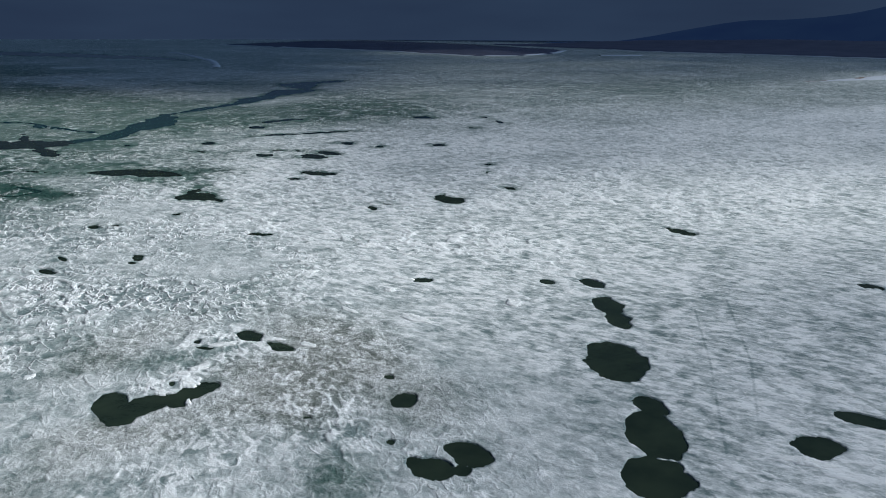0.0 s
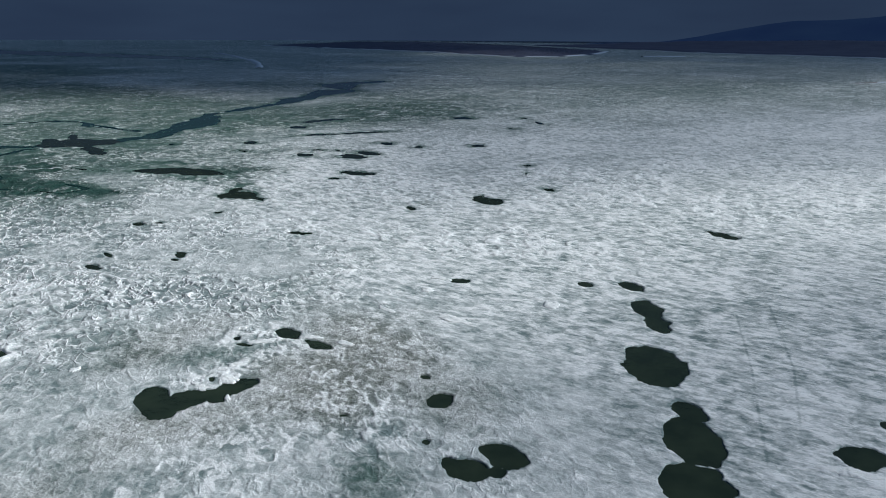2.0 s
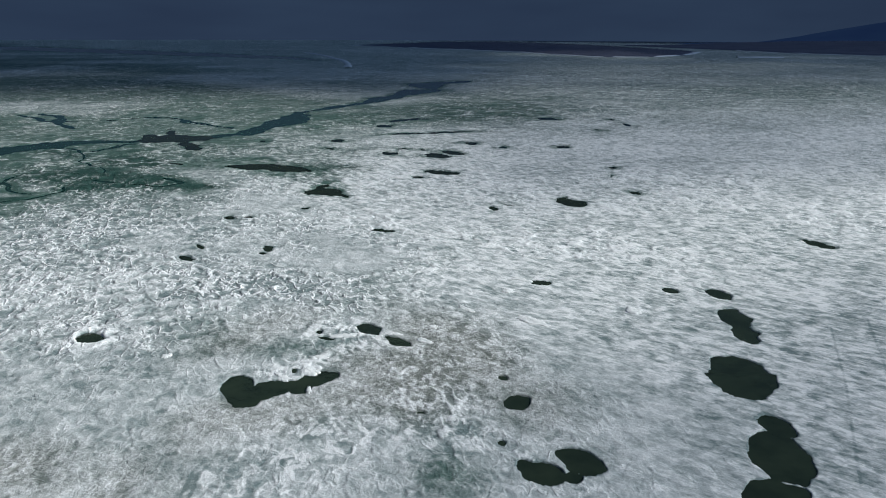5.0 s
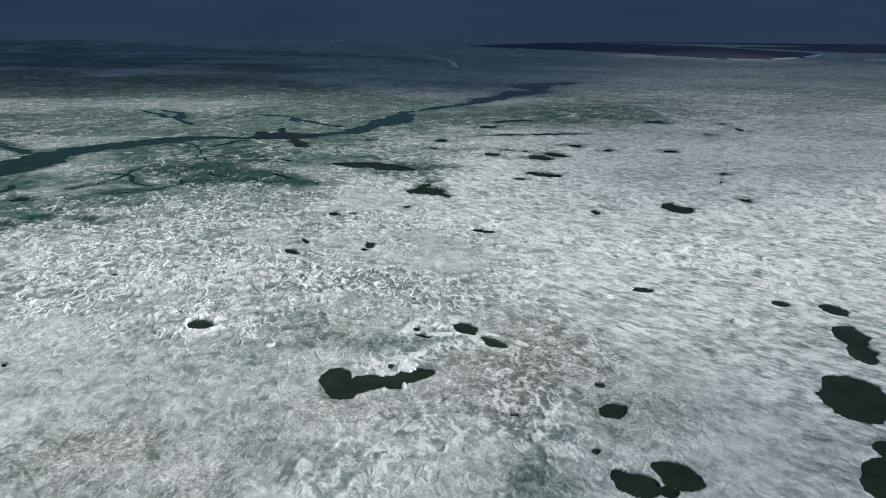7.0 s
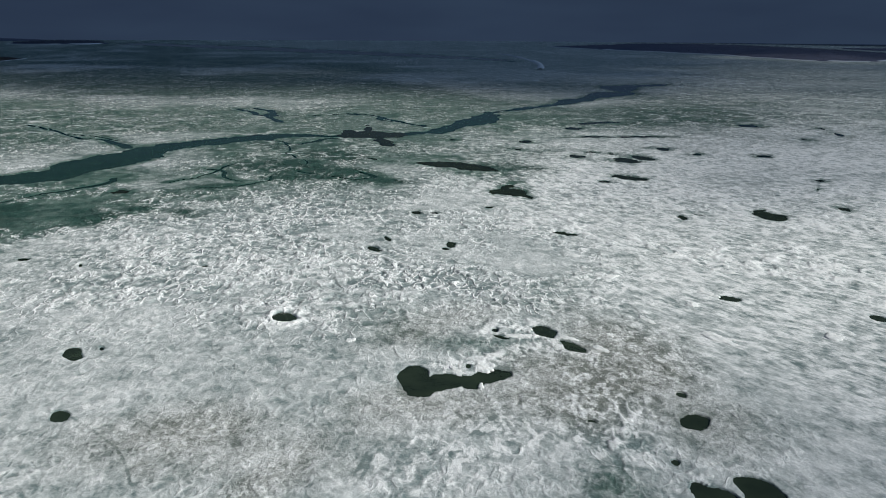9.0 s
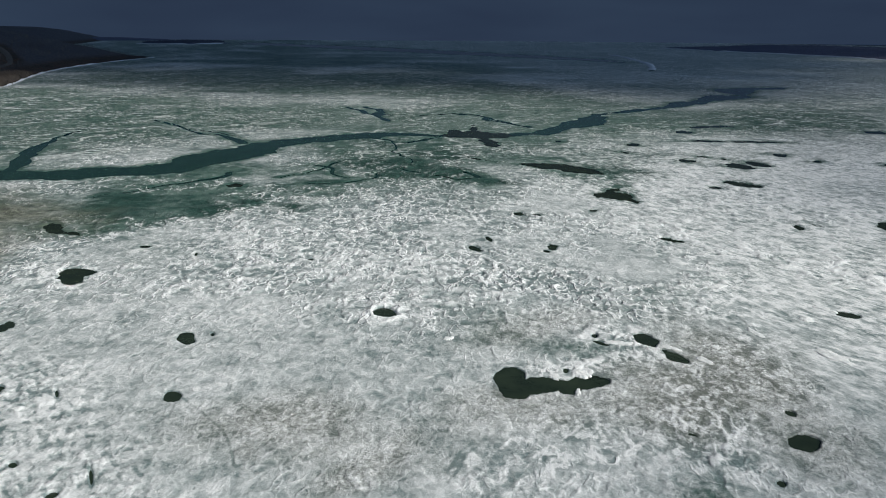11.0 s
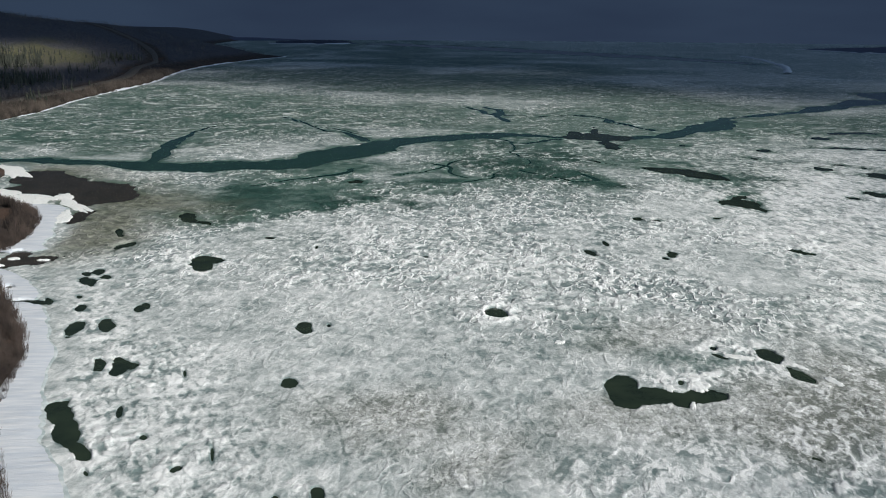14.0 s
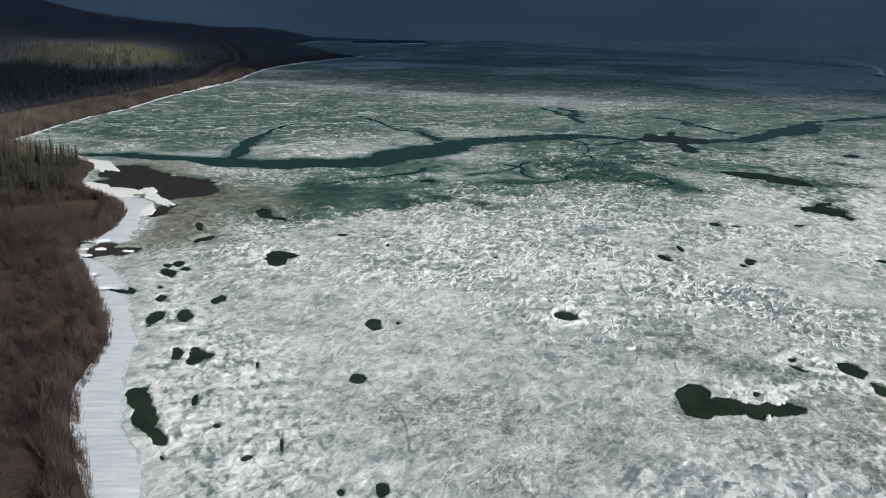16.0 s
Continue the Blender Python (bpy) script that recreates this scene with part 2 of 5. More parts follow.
def hazed_land_material():
    m, nt, b = material("hazed_far_land", 0.95)
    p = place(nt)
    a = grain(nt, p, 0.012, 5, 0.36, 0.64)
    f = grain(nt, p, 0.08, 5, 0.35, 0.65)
    # blue airlight of the distance is mixed into these base colours
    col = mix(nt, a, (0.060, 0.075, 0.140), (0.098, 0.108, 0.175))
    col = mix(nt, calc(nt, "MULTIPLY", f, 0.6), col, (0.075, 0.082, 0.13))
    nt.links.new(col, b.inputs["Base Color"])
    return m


def twig_material(name, dark, light, scale=0.35):
    m, nt, b = material(name, 0.9)
    p = place(nt)
    g = grain(nt, p, scale, 3, 0.35, 0.65)
    isl = nt.nodes.new("ShaderNodeNewGeometry").outputs["Random Per Island"]
    col = mix(nt, g, dark, light)
    col = mix(nt, calc(nt, "MULTIPLY", isl, 0.45), col, tuple(c * 0.45 for c in dark))
    nt.links.new(col, b.inputs["Base Color"])
    return m


def tinted(name, dark, light, rough=0.9, scale=1.5):
    m, nt, b = material(name, rough)
    p = place(nt)
    col = mix(nt, grain(nt, p, scale, 4), dark, light)
    nt.links.new(col, b.inputs["Base Color"])
    bump(nt, b, grain(nt, p, scale * 4, 3), 0.4, 0.05)
    return m


def needle_material(name, dark, light):
    m, nt, b = material(name, 0.8)
    info = nt.nodes.new("ShaderNodeObjectInfo").outputs["Random"]
    isl = nt.nodes.new("ShaderNodeNewGeometry").outputs["Random Per Island"]
    col = mix(nt, isl, dark, light)
    col = mix(nt, calc(nt, "MULTIPLY", info, 0.5), col, tuple(0.6 * c for c in light))
    nt.links.new(col, b.inputs["Base Color"])
    return m


ICE, SNOW, OLD_SNOW, LAND, HAZED_LAND = ice_material(), snow_material(), old_snow_material(), land_material(), hazed_land_material()
WATER = water_material("melt_water", (0.021, 0.033, 0.024), (0.034, 0.050, 0.033))
SHALLOWS = water_material("shallow_water", (0.040, 0.040, 0.034), (0.062, 0.058, 0.050))
LEAD_WATER = water_material("lead_water", (0.022, 0.060, 0.052), (0.030, 0.076, 0.062))
WET_ICE = tinted("wet_ice", (0.36, 0.44, 0.45), (0.70, 0.745, 0.755), 0.55, 0.5)
TWIG = twig_material("bare_willow", (0.007, 0.0055, 0.006), (0.078, 0.059, 0.052), 0.07)
TWIG_TAN = twig_material("tan_willow", (0.030, 0.023, 0.021), (0.135, 0.102, 0.086), 0.2)
NEEDLE = needle_material("spruce_needles", (0.012, 0.018, 0.010), (0.042, 0.046, 0.023))
FAR_NEEDLE = needle_material("far_spruce", (0.020, 0.026, 0.022), (0.055, 0.06, 0.042))
TWIG_SHORE = twig_material("pale_willow", (0.05, 0.042, 0.037), (0.19, 0.153, 0.125), 0.06)
TWIG_FAR = twig_material("bare_aspen", (0.085, 0.078, 0.08), (0.22, 0.20, 0.185), 0.02)
# both needle colours below carry the blue of distance haze
HAZED_ISLAND_WOODS = needle_material("hazed_island_woods", (0.04, 0.05, 0.085), (0.065, 0.075, 0.11))
HAZED_WOODS = needle_material("far_woods", (0.115, 0.13, 0.185), (0.155, 0.16, 0.21))
BARK = tinted("spruce_bark", (0.06, 0.045, 0.035), (0.13, 0.10, 0.08))
GRAVEL = tinted("road_gravel", (0.07, 0.062, 0.055), (0.125, 0.112, 0.098), 0.95, 0.4)
SAND = tinted("bar_sand", (0.22, 0.15, 0.11), (0.36, 0.26, 0.2), 0.95, 0.15)


# ---- tools for shapes ----
def lattice(ix, iy, seed):
    h = (ix.astype(np.int64) * 374761393 + iy.astype(np.int64) * 668265263 + seed * 974634541) & 0xFFFFFFFF
    h = ((h ^ (h >> 13)) * 1274126177) & 0xFFFFFFFF
    return ((h ^ (h >> 16)) & 0xFFFF) / 65535.0


def value_noise(x, y, seed=0):
    ix, iy = np.floor(x), np.floor(y)
    u, v = x - ix, y - iy
    u, v = u * u * (3 - 2 * u), v * v * (3 - 2 * v)
    a, b = lattice(ix, iy, seed), lattice(ix + 1, iy, seed)
    c, d = lattice(ix, iy + 1, seed), lattice(ix + 1, iy + 1, seed)
    return (a * (1 - u) + b * u) * (1 - v) + (c * (1 - u) + d * u) * v


def fbm(x, y, scale, octaves=4, seed=0):
    """Smooth random relief between about -0.5 and 0.5; scale in metres."""
    out, amp, total = 0.0, 1.0, 0.0
    for k in range(octaves):
        f = 2**k / scale
        out = out + amp * value_noise(x * f + 17.3 * k, y * f - 9.1 * k, seed + k)
        total += amp
        amp *= 0.5
    return out / total - 0.5


def smooth(x, lo, hi):
    t = np.clip((x - lo) / (hi - lo), 0, 1)
    return t * t * (3 - 2 * t)


def inland(x, y, outline):
    """Signed distance to a closed outline, positive inside."""
    pts = np.array(outline, float)
    best, inside = np.full(x.shape, 1e9), np.zeros(x.shape, bool)
    for (ax, ay), (bx, by) in zip(pts, np.roll(pts, -1, 0)):
        ex, ey = bx - ax, by - ay
        t = np.clip(((x - ax) * ex + (y - ay) * ey) / (ex * ex + ey * ey), 0, 1)
        best = np.minimum(best, (x - ax - t * ex) ** 2 + (y - ay - t * ey) ** 2)
        if ay != by:
            inside ^= ((ay > y) != (by > y)) & (x < (bx - ax) * (y - ay) / (by - ay) + ax)
    return np.where(inside, 1, -1) * np.sqrt(best)


def mesh_of(name, verts, faces, mat, smooth_faces=True):
    """A mesh from arrays of vertices and of equal-sided faces."""
    verts, faces = np.asarray(verts, np.float32), np.asarray(faces, np.int32)
    me = bpy.data.meshes.new(name)
    me.vertices.add(len(verts))
    me.vertices.foreach_set("co", verts.ravel())
    n, side = faces.shape
    me.loops.add(n * side)
    me.loops.foreach_set("vertex_index", faces.ravel())
    me.polygons.add(n)
    me.polygons.foreach_set("loop_start", np.arange(0, n * side, side, dtype=np.int32))
    me.polygons.foreach_set("loop_total", np.full(n, side, np.int32))
    me.update(calc_edges=True)
    if smooth_faces:
        me.polygons.foreach_set("use_smooth", np.ones(n, bool))
    me.materials.append(mat)
    return me


def point_values(me, **values):
    for key, v in values.items():
        me.attributes.new(key, "FLOAT", "POINT").data.foreach_set("value", np.asarray(v, np.float32).ravel())


def part(name, me, parent, label=""):
    ob = new(name, me)
    ob.parent = parent
    return tagged(ob, label)


def grid_faces(rows, cols, wrap=False):
    i = np.arange(rows - 1)[:, None] * cols
    j = np.arange(cols if wrap else cols - 1)[None, :]
    k = (j + 1) % cols
    return np.stack([i + j, i + k, i + cols + k, i + cols + j], -1).reshape(-1, 4)


# ---- open water in the ice ----
lobes, holes, leads, zones = [], [], [], []
# old sledge tracks and hairline cracks
tracks = [
    [(152, 79), (121, 58), (103, 47), (87, 37)],
    [(156, 73), (126, 53), (107, 43)],
    [(23, 86), (26, 91), (30, 94), (35, 95)],
    [(22.3, 87), (25.5, 92), (29.6, 95), (35, 96.2)],
    [(44, 94), (48, 92), (50, 89), (51, 85)],
    [(44.2, 95.2), (48.8, 93), (51.2, 89.5), (52.2, 85)],
    [(40, 91), (44, 94), (49, 96), (53, 99)],
    [(227, 209), (245, 225), (260, 237)],
    [(260.3, 236.8), (242.7, 222.2), (227.3, 209.1), (219.1, 200.4)],
    [(-12.3, 117.1), (-9.0, 111.1), (-6.1, 105.5), (-5.1, 101.5), (-4.4, 96.1), (-3.9, 92.5)],
    [(-14.1, 158.2), (-16.8, 145.4), (-17.7, 141.3)],
    [(55.9, 100.7), (51.8, 97.6), (46.0, 95.4), (40.3, 91.5)],
]


def melt_hole(*ovals, rim=0.0, shallow=False):
    """A hole in the ice made of ovals (x, y, half length, half width, turn); rim: how much snow lies round it."""
    holes.append((ovals, rim, shallow))
    lobes.extend((*o, rim) for o in ovals)


def lead(*knots):
    """An open channel: x, y and half width along its line."""
    leads.append(knots)


def zone(kind, x, y, a, b, turn, much):
    zones.append((kind, x, y, a, b, turn, much))


melt_hole((39.2, 111.1, 5.28, 3.22, 76), (42.6, 109.3, 3.45, 2.6, 67), (44.7, 108.6, 3.03, 2.4, 62), (47.4, 107.2, 2.38, 2.01, 55), (51.1, 108.3, 3.15, 2.31, -156), (53.4, 108.2, 1.4, 1.2, -176))
melt_hole((49.5, 113.3, 0.95, 0.48, 65))
melt_hole((24.3, 148.2, 3.03, 2.04, 94), (25.4, 146.6, 1.62, 1.52, 106), rim=1.02)
melt_hole((-13.2, 143.1, 3.03, 1.46, 96))
melt_hole((-8.7, 143.5, 0.91, 0.33, 94))
melt_hole((-13.9, 117.9, 2.09, 1.38, 106))
melt_hole((-7.4, 85.7, 1.99, 1.04, 96))
melt_hole((-12.4, 85.3, 0.75, 0.41, 100))
melt_hole((-41.5, 188.4, 5.61, 2.74, 101), (-38.4, 189.4, 2.58, 1.51, 106), rim=0.8)
melt_hole((-55.5, 238.1, 9.37, 2.85, 109))
melt_hole((-48.4, 229.7, 2.59, 1.55, 128))
melt_hole((-63.8, 182.3, 3.00, 1.30, 112), (-61.1, 178.6, 1.71, 1.01, 117), rim=0.25)
melt_hole((-66.3, 180.8, 1.51, 0.88, 119), rim=0.25)
melt_hole((-63.8, 175.0, 3.48, 1.40, 118), rim=0.25)
melt_hole((-62.4, 164.5, 1.26, 0.59, 114))
melt_hole((-59.6, 157.4, 2.30, 0.91, 110), rim=0.25)
melt_hole((-47.5, 155.6, 1.91, 0.98, 98), (-46.7, 157.4, 1.87, 0.69, 107))
melt_hole((-56.6, 145.4, 3.68, 1.91, 97), rim=0.25)
melt_hole((-51.1, 146.2, 3.78, 1.44, 106), rim=0.25)
melt_hole((-46.5, 127.9, 2.68, 1.21, 107), rim=0.25)
melt_hole((-43.1, 127.3, 4.39, 1.51, 109), (-41.1, 126.6, 1.56, 1.01, 118), rim=0.25)
melt_hole((-46.6, 110.0, 4.18, 1.78, 115), (-43.3, 103.9, 5.63, 1.63, 115), (-40.1, 99.2, 2.98, 1.13, 126), rim=0.3)
melt_hole((-25.9, 93.1, 0.82, 0.59, 81), rim=0.4)
melt_hole((-32.4, 102.0, 0.99, 0.69, 120))
melt_hole((-38.0, 110.1, 2.04, 0.45, 100))
melt_hole((-31.4, 123.2, 1.43, 0.23, 103))
melt_hole((-22.0, 96.7, 1.86, 0.23, 101))
melt_hole((-37.2, 93.1, 0.90, 0.29, 119), rim=0.3)
melt_hole((-64.8, 205.7, 2.62, 1.45, 66), (-70.6, 220.8, 4.22, 0.94, 108))
melt_hole((-79.5, 171.8, 1.5, 0.87, 139))
melt_hole((-74.6, 161.8, 1.3, 0.73, 164))
melt_hole((-69.7, 161.5, 2.77, 1.3, 162), (-68.2, 163.1, 3.0, 0.93, 113))
melt_hole((81.0, 227.4, 2.30, 1.42, 79))
melt_hole((85.7, 224.8, 1.48, 1.26, 68))
melt_hole((55.9, 190.8, 2.43, 0.99, 103))
melt_hole((105.4, 226.2, 1.47, 0.92, -145))
melt_hole((62.4, 199.4, 2.80, 0.62, 85))
melt_hole((13.1, 189.7, 1.02, 0.83, 76))
melt_hole((-28.3, 210.9, 1.56, 1.22, 107), rim=0.3)
melt_hole((-14.7, 201.2, 1.69, 0.44, 94))
melt_hole((-5.7, 293.0, 2.51, 2.11, 89))
melt_hole((142.6, 97.9, 3.78, 2.22, 69))
melt_hole((132.7, 87.1, 5.63, 3.05, -136), (126.7, 80.9, 4.57, 2.49, 47))
melt_hole((109.4, 69.2, 8.86, 5.19, -136))
melt_hole((98.7, 56.3, 3.31, 2.00, 75))
melt_hole((91.4, 50.9, 7.01, 3.93, -139))
melt_hole((81.3, 44.5, 5.48, 4.36, 49))
melt_hole((104.5, 33.7, 3.59, 3.28, 115), rim=0.0)
melt_hole((117.6, 32.1, 3.34, 1.63, 106))
melt_hole((185.8, 53.9, 2.59, 1.61, 94))
melt_hole((200.2, 109.1, 4.65, 2.46, 73))
melt_hole((135.6, 105.5, 1.81, 1.32, 89))
melt_hole((62.6, 66.5, 3.31, 2.32, 83))
melt_hole((68.6, 65.2, 4.03, 2.39, 90))
melt_hole((64.9, 62.9, 1.22, 1.09, -142), rim=0.0)
melt_hole((72.8, 82.9, 2.19, 1.63, 51))
melt_hole((76.5, 91.1, 1.13, 0.83, 88))
melt_hole((62.9, 75.0, 0.48, 0.45, 94))
melt_hole((58.8, 88.7, 1.16, 0.69, 132))
melt_hole((115.6, 126.0, 2.23, 1.61, 116), rim=0.25)
melt_hole((69.3, 122.7, 3.03, 1.79, 92), rim=0.25)
melt_hole((70.7, 114.4, 3.10, 1.42, 99), rim=0.25)
melt_hole((60.9, 126.7, 1.14, 0.68, 72), (60.6, 123.4, 1.56, 1.01, 125), rim=0.25)
melt_hole((76.5, 187.6, 3.08, 1.27, 81))
melt_hole((73.5, 184.3, 1.04, 0.51, 74))
melt_hole((111.2, 187.4, 3.40, 2.06, 101))
melt_hole((181.9, 184.0, 4.44, 2.51, 74))
melt_hole((162.1, 193.9, 3.29, 1.78, 116))
melt_hole((154.6, 191.7, 2.67, 1.64, 70))
melt_hole((179.6, 256.2, 8.43, 4.96, 106), rim=0.5)
melt_hole((165.8, 252.2, 2.39, 1.73, 126))
melt_hole((203.1, 293.2, 5.75, 3.63, 84))
melt_hole((214.8, 296.0, 5.89, 2.82, 94))
melt_hole((240.8, 317.8, 5.11, 4.05, 128))
melt_hole((201.0, 320.8, 4.88, 3.51, 124))
melt_hole((187.9, 311.9, 5.89, 3.44, 83))
melt_hole((207.7, 312.0, 2.75, 2.05, 68))
melt_hole((244.7, 298.1, 3.86, 2.46, 53))
melt_hole((271.1, 282.0, 2.98, 2.50, -138))
melt_hole((248.0, 363.0, 18.93, 2.84, 161))
melt_hole((122.6, 246.9, 7.71, 4.24, 106), (127.0, 257.0, 6.0, 2.6, 40))
melt_hole((127.8, 301.8, 17.53, 6.15, 121))
melt_hole((351.2, 382.4, 9.46, 6.65, -159))
melt_hole((383.1, 354.6, 7.25, 4.22, 55))
melt_hole((370.3, 330.8, 6.42, 2.06, 59))
melt_hole((335.0, 318.8, 4.22, 3.83, -166))
melt_hole((155.5, 382.5, 4.39, 2.70, 84), rim=0.5)
melt_hole((190.0, 362.8, 4.29, 3.72, -141))
melt_hole((172.4, 340.7, 4.32, 1.92, 100))
melt_hole((274.3, 426.0, 12.69, 4.75, -174))
melt_hole((243.7, 405.9, 5.73, 3.78, 69))
melt_hole((212.5, 183.6, 2.17, 1.23, 63))
melt_hole((98.0, 335.7, 8.79, 3.06, 114))
melt_hole((121.9, 415.4, 16.72, 11.13, 105), (119.5, 381.4, 18.52, 5.76, 87), (128.6, 445.8, 16.55, 2.95, 74), (114.0, 433.1, 7.72, 3.79, 76))
melt_hole((-99, 281, 22, 10, 116), (-117, 301, 24, 9, 130), (-117, 283, 14, 9, 139), (-127, 317, 9, 4.5, 116), shallow=True)
melt_hole((-88.3, 241.0, 6.21, 2.75, 90), shallow=True)
melt_hole((-82.3, 194.0, 7.5, 3.4, -154), (-88.5, 193.5, 7.75, 3.8, 97), shallow=True)
melt_hole((245.5, 225.1, 1.8, 1.1, 40))

melt_hole((246.1, 225.0, 1.90, 1.18, -142))
melt_hole((231.2, 212.5, 1.30, 0.49, -138))
# the long channel, its branches and the wide one far out
lead((-168, 349, 2.5), (-148, 349, 4.0), (-120, 343, 6.0), (-94, 338, 9.0), (-68, 333, 11.0), (-45, 336, 12.7), (-26, 342, 11.5), (-17, 356, 14.1), (-7, 375, 16.4), (4, 396, 11.2), (19, 403, 11.6), (40, 415, 11.2), (62, 427, 9.5), (80, 427, 6.0), (93, 416, 4.0), (111, 414, 8.0))
lead((-94, 341, 4.0), (-98, 369, 3.6), (-102, 398, 4.0), (-101, 427, 3.0), (-97, 454, 2.0), (-90, 474, 1.0))
lead((-54, 527, 1.3), (-42, 491, 1.5), (-27, 452, 1.6), (-16, 442, 2.2), (-5, 410, 3.0))
lead((72, 588, 2.6), (83, 537, 2.6), (89, 524, 2.6), (87, 500, 2.6), (87, 491, 2.6))
lead((-54, 279, 0.6), (-38, 287, 1.0), (-27, 295, 0.9), (-14, 310, 1.2), (-9, 318, 1.0), (-3, 323, 0.6))
lead((10, 308, 0.6), (24, 314, 1.0), (28, 325, 1.3), (38, 341, 1.0), (45, 349, 0.6))
lead((16, 292, 0.6), (31, 291, 1.0), (48, 295, 1.2), (52, 305, 0.8), (57, 314, 0.6))
lead((-43, 505, 1.0), (-38, 481, 1.2), (-24, 465, 1.2), (-8, 434, 1.2))
lead((62, 405, 0.6), (77, 390, 1.5), (94, 403, 2.0), (106, 409, 1.0))
lead((134, 409, 4.0), (156, 417, 4.5), (178, 436, 8.0), (208, 464, 8.0), (232, 495, 7.0), (257, 521, 7.0), (291, 535, 7.0), (334, 566, 8.0), (385, 605, 13.0), (419, 629, 18.0), (435, 630, 10.0))
lead((440, 640, 6.0), (477, 711, 18.0), (508, 719, 14.0), (543, 726, 7.0))
lead((90, 592, 2.5), (91, 537, 2.6), (87, 505, 2.8))
lead((79, 533, 1.6), (109, 520, 1.6), (143, 534, 2.0), (154, 496, 3.0), (165, 450, 2.5))
lead((59, 431, 1.2), (71, 399, 1.2), (71, 359, 0.9), (68, 330, 0.6))
lead((65, 316, 1.0), (73, 289, 1.3), (83, 294, 1.6), (85, 310, 1.6))
lead((26, 332, 1.4), (30, 330, 2.4), (36, 312, 1.4), (40, 300, 0.8))
lead((139, 531, 2.4), (152, 509, 2.8), (149, 484, 2.8), (163, 456, 2.6), (175, 447, 2.2))
lead((92, 570, 2.4), (90, 546, 2.8), (88, 513, 2.8), (89, 495, 2.4))
lead((20, 3500, 110.0), (318, 2774, 120.0), (450, 2321, 110.0), (605, 1847, 80.0), (687, 1535, 45.0), (700, 1400, 15.0))

zone("thin", -35, 260, 21.7, 12.2, 165, 0.80)
zone("thin", -18, 255, 10.5, 7.4, 96, 0.70)
zone("thin", -1, 261, 11.0, 9.4, 85, 0.70)
zone("thin", -64, 266, 13.8, 8.0, 58, 0.50)
zone("thin", 71, 307, 24.8, 12.8, 126, 1.00)
zone("thin", 88, 301, 18.0, 10.2, 64, 0.70)
zone("thin", 69, 388, 48.4, 10.5, 94, 0.80)
zone("thin", 84, 356, 38.4, 6.5, 91, 0.70)
zone("thin", 92, 425, 29.8, 17.0, 90, 0.70)
zone("thin", 127, 308, 34.2, 14.6, 103, 0.80)
zone("thin", 101, 288, 19.4, 7.7, 122, 0.40)
zone("thin", 129, 264, 19.0, 8.9, 68, 0.50)
zone("thin", -154, 441, 83.2, 60.3, 144, 0.82)
zone("thin", -97, 515, 84.9, 62.7, 106, 0.68)
zone("thin", -61, 242, 15.0, 10.2, 114, 0.50)
zone("thin", 83, 289, 24.2, 14.0, 117, 0.80)
zone("thin", 301, 443, 78.5, 28.2, -173, 0.50)
zone("thin", 382, 443, 61.4, 51.7, 136, 0.40)
zone("thin", 698, 388, 192.3, 119.1, 169, 0.35)
zone("thin", 53, 123, 8.4, 4.5, 167, 0.45)
zone("thin", 52, 73, 5.3, 4.2, 64, 0.60)
zone("dusty", 2, 106, 12.4, 8.8, -178, 0.80)
zone("dusty", 32, 101, 9.2, 6.3, -165, 0.50)
zone("dusty", 77, 104, 12.8, 9.8, -149, 0.70)
zone("dusty", 3, 103, 15.6, 6.1, 157, 0.40)
zone("rough", -37, 117, 35.2, 10.1, 107, 1.00)
zone("rough", -55, 151, 27.6, 7.6, 110, 0.80)
zone("slush", -77, 228, 30.2, 14.8, 96, 1.00)
zone("slush", -81, 267, 32.0, 16.6, 132, 0.90)
zone("slush", -114, 316, 33.1, 14.2, 149, 0.70)
zone("thin", 20, 288, 125, 34, 8, 0.55)
zone("thin", 100, 330, 70, 60, 30, 0.5)
zone("snowy", 61, 89, 17.4, 5.9, 62, 0.90)
zone("snowy", 64, 122, 10.9, 7.0, 101, 0.80)
zone("snowy", 84, 109, 14.4, 8.8, 89, 0.60)
zone("snowy", 50, 113, 7.6, 3.9, 162, 0.90)
zone("snowy", 63, 123, 8.9, 6.2, 142, 0.80)
zone("snowy", 27, 145, 6.5, 5.6, 160, 0.70)
zone("snowy", -44, 190, 9.1, 7.5, 145, 0.60)
zone("snowy", 41, 89, 14.2, 6.6, -175, 0.80)
zone("snowy", -4, 153, 6.9, 4.8, -179, 0.50)
zone("snowy", 31, 147, 6.6, 5.4, 95, 0.50)
zone("snowy", -11, 87, 5.0, 3.8, 173, 0.50)
zone("snowy", 9, 207, 46.3, 20.6, 164, 0.60)
zone("snowy", 101, 147, 28.5, 9.2, -147, 0.60)
zone("snowy", 60, 217, 31.7, 12.7, 110, 0.60)
zone("rough", -23, 95, 12.1, 8.0, 110, 0.80)
zone("dusty", -3, 100, 5.3, 2.8, 103, 0.70)
zone("dusty", 48, 132, 17.3, 6.5, -163, 0.60)
zone("dusty", 13, 92, 11.7, 4.2, -136, 0.70)
zone("dusty", 76, 105, 19.7, 9.3, 79, 0.80)
zone("dusty", 64, 101, 13.5, 10.9, -150, 0.80)
zone("dusty", 36, 104, 11.2, 7.6, 162, 0.70)
zone("dusty", 8, 100, 13.4, 8.4, 154, 0.55)
zone("dusty", 82, 111, 11.9, 8.6, -178, 0.50)
zone("rough", -37, 102, 17.4, 9.1, 114, 1.00)
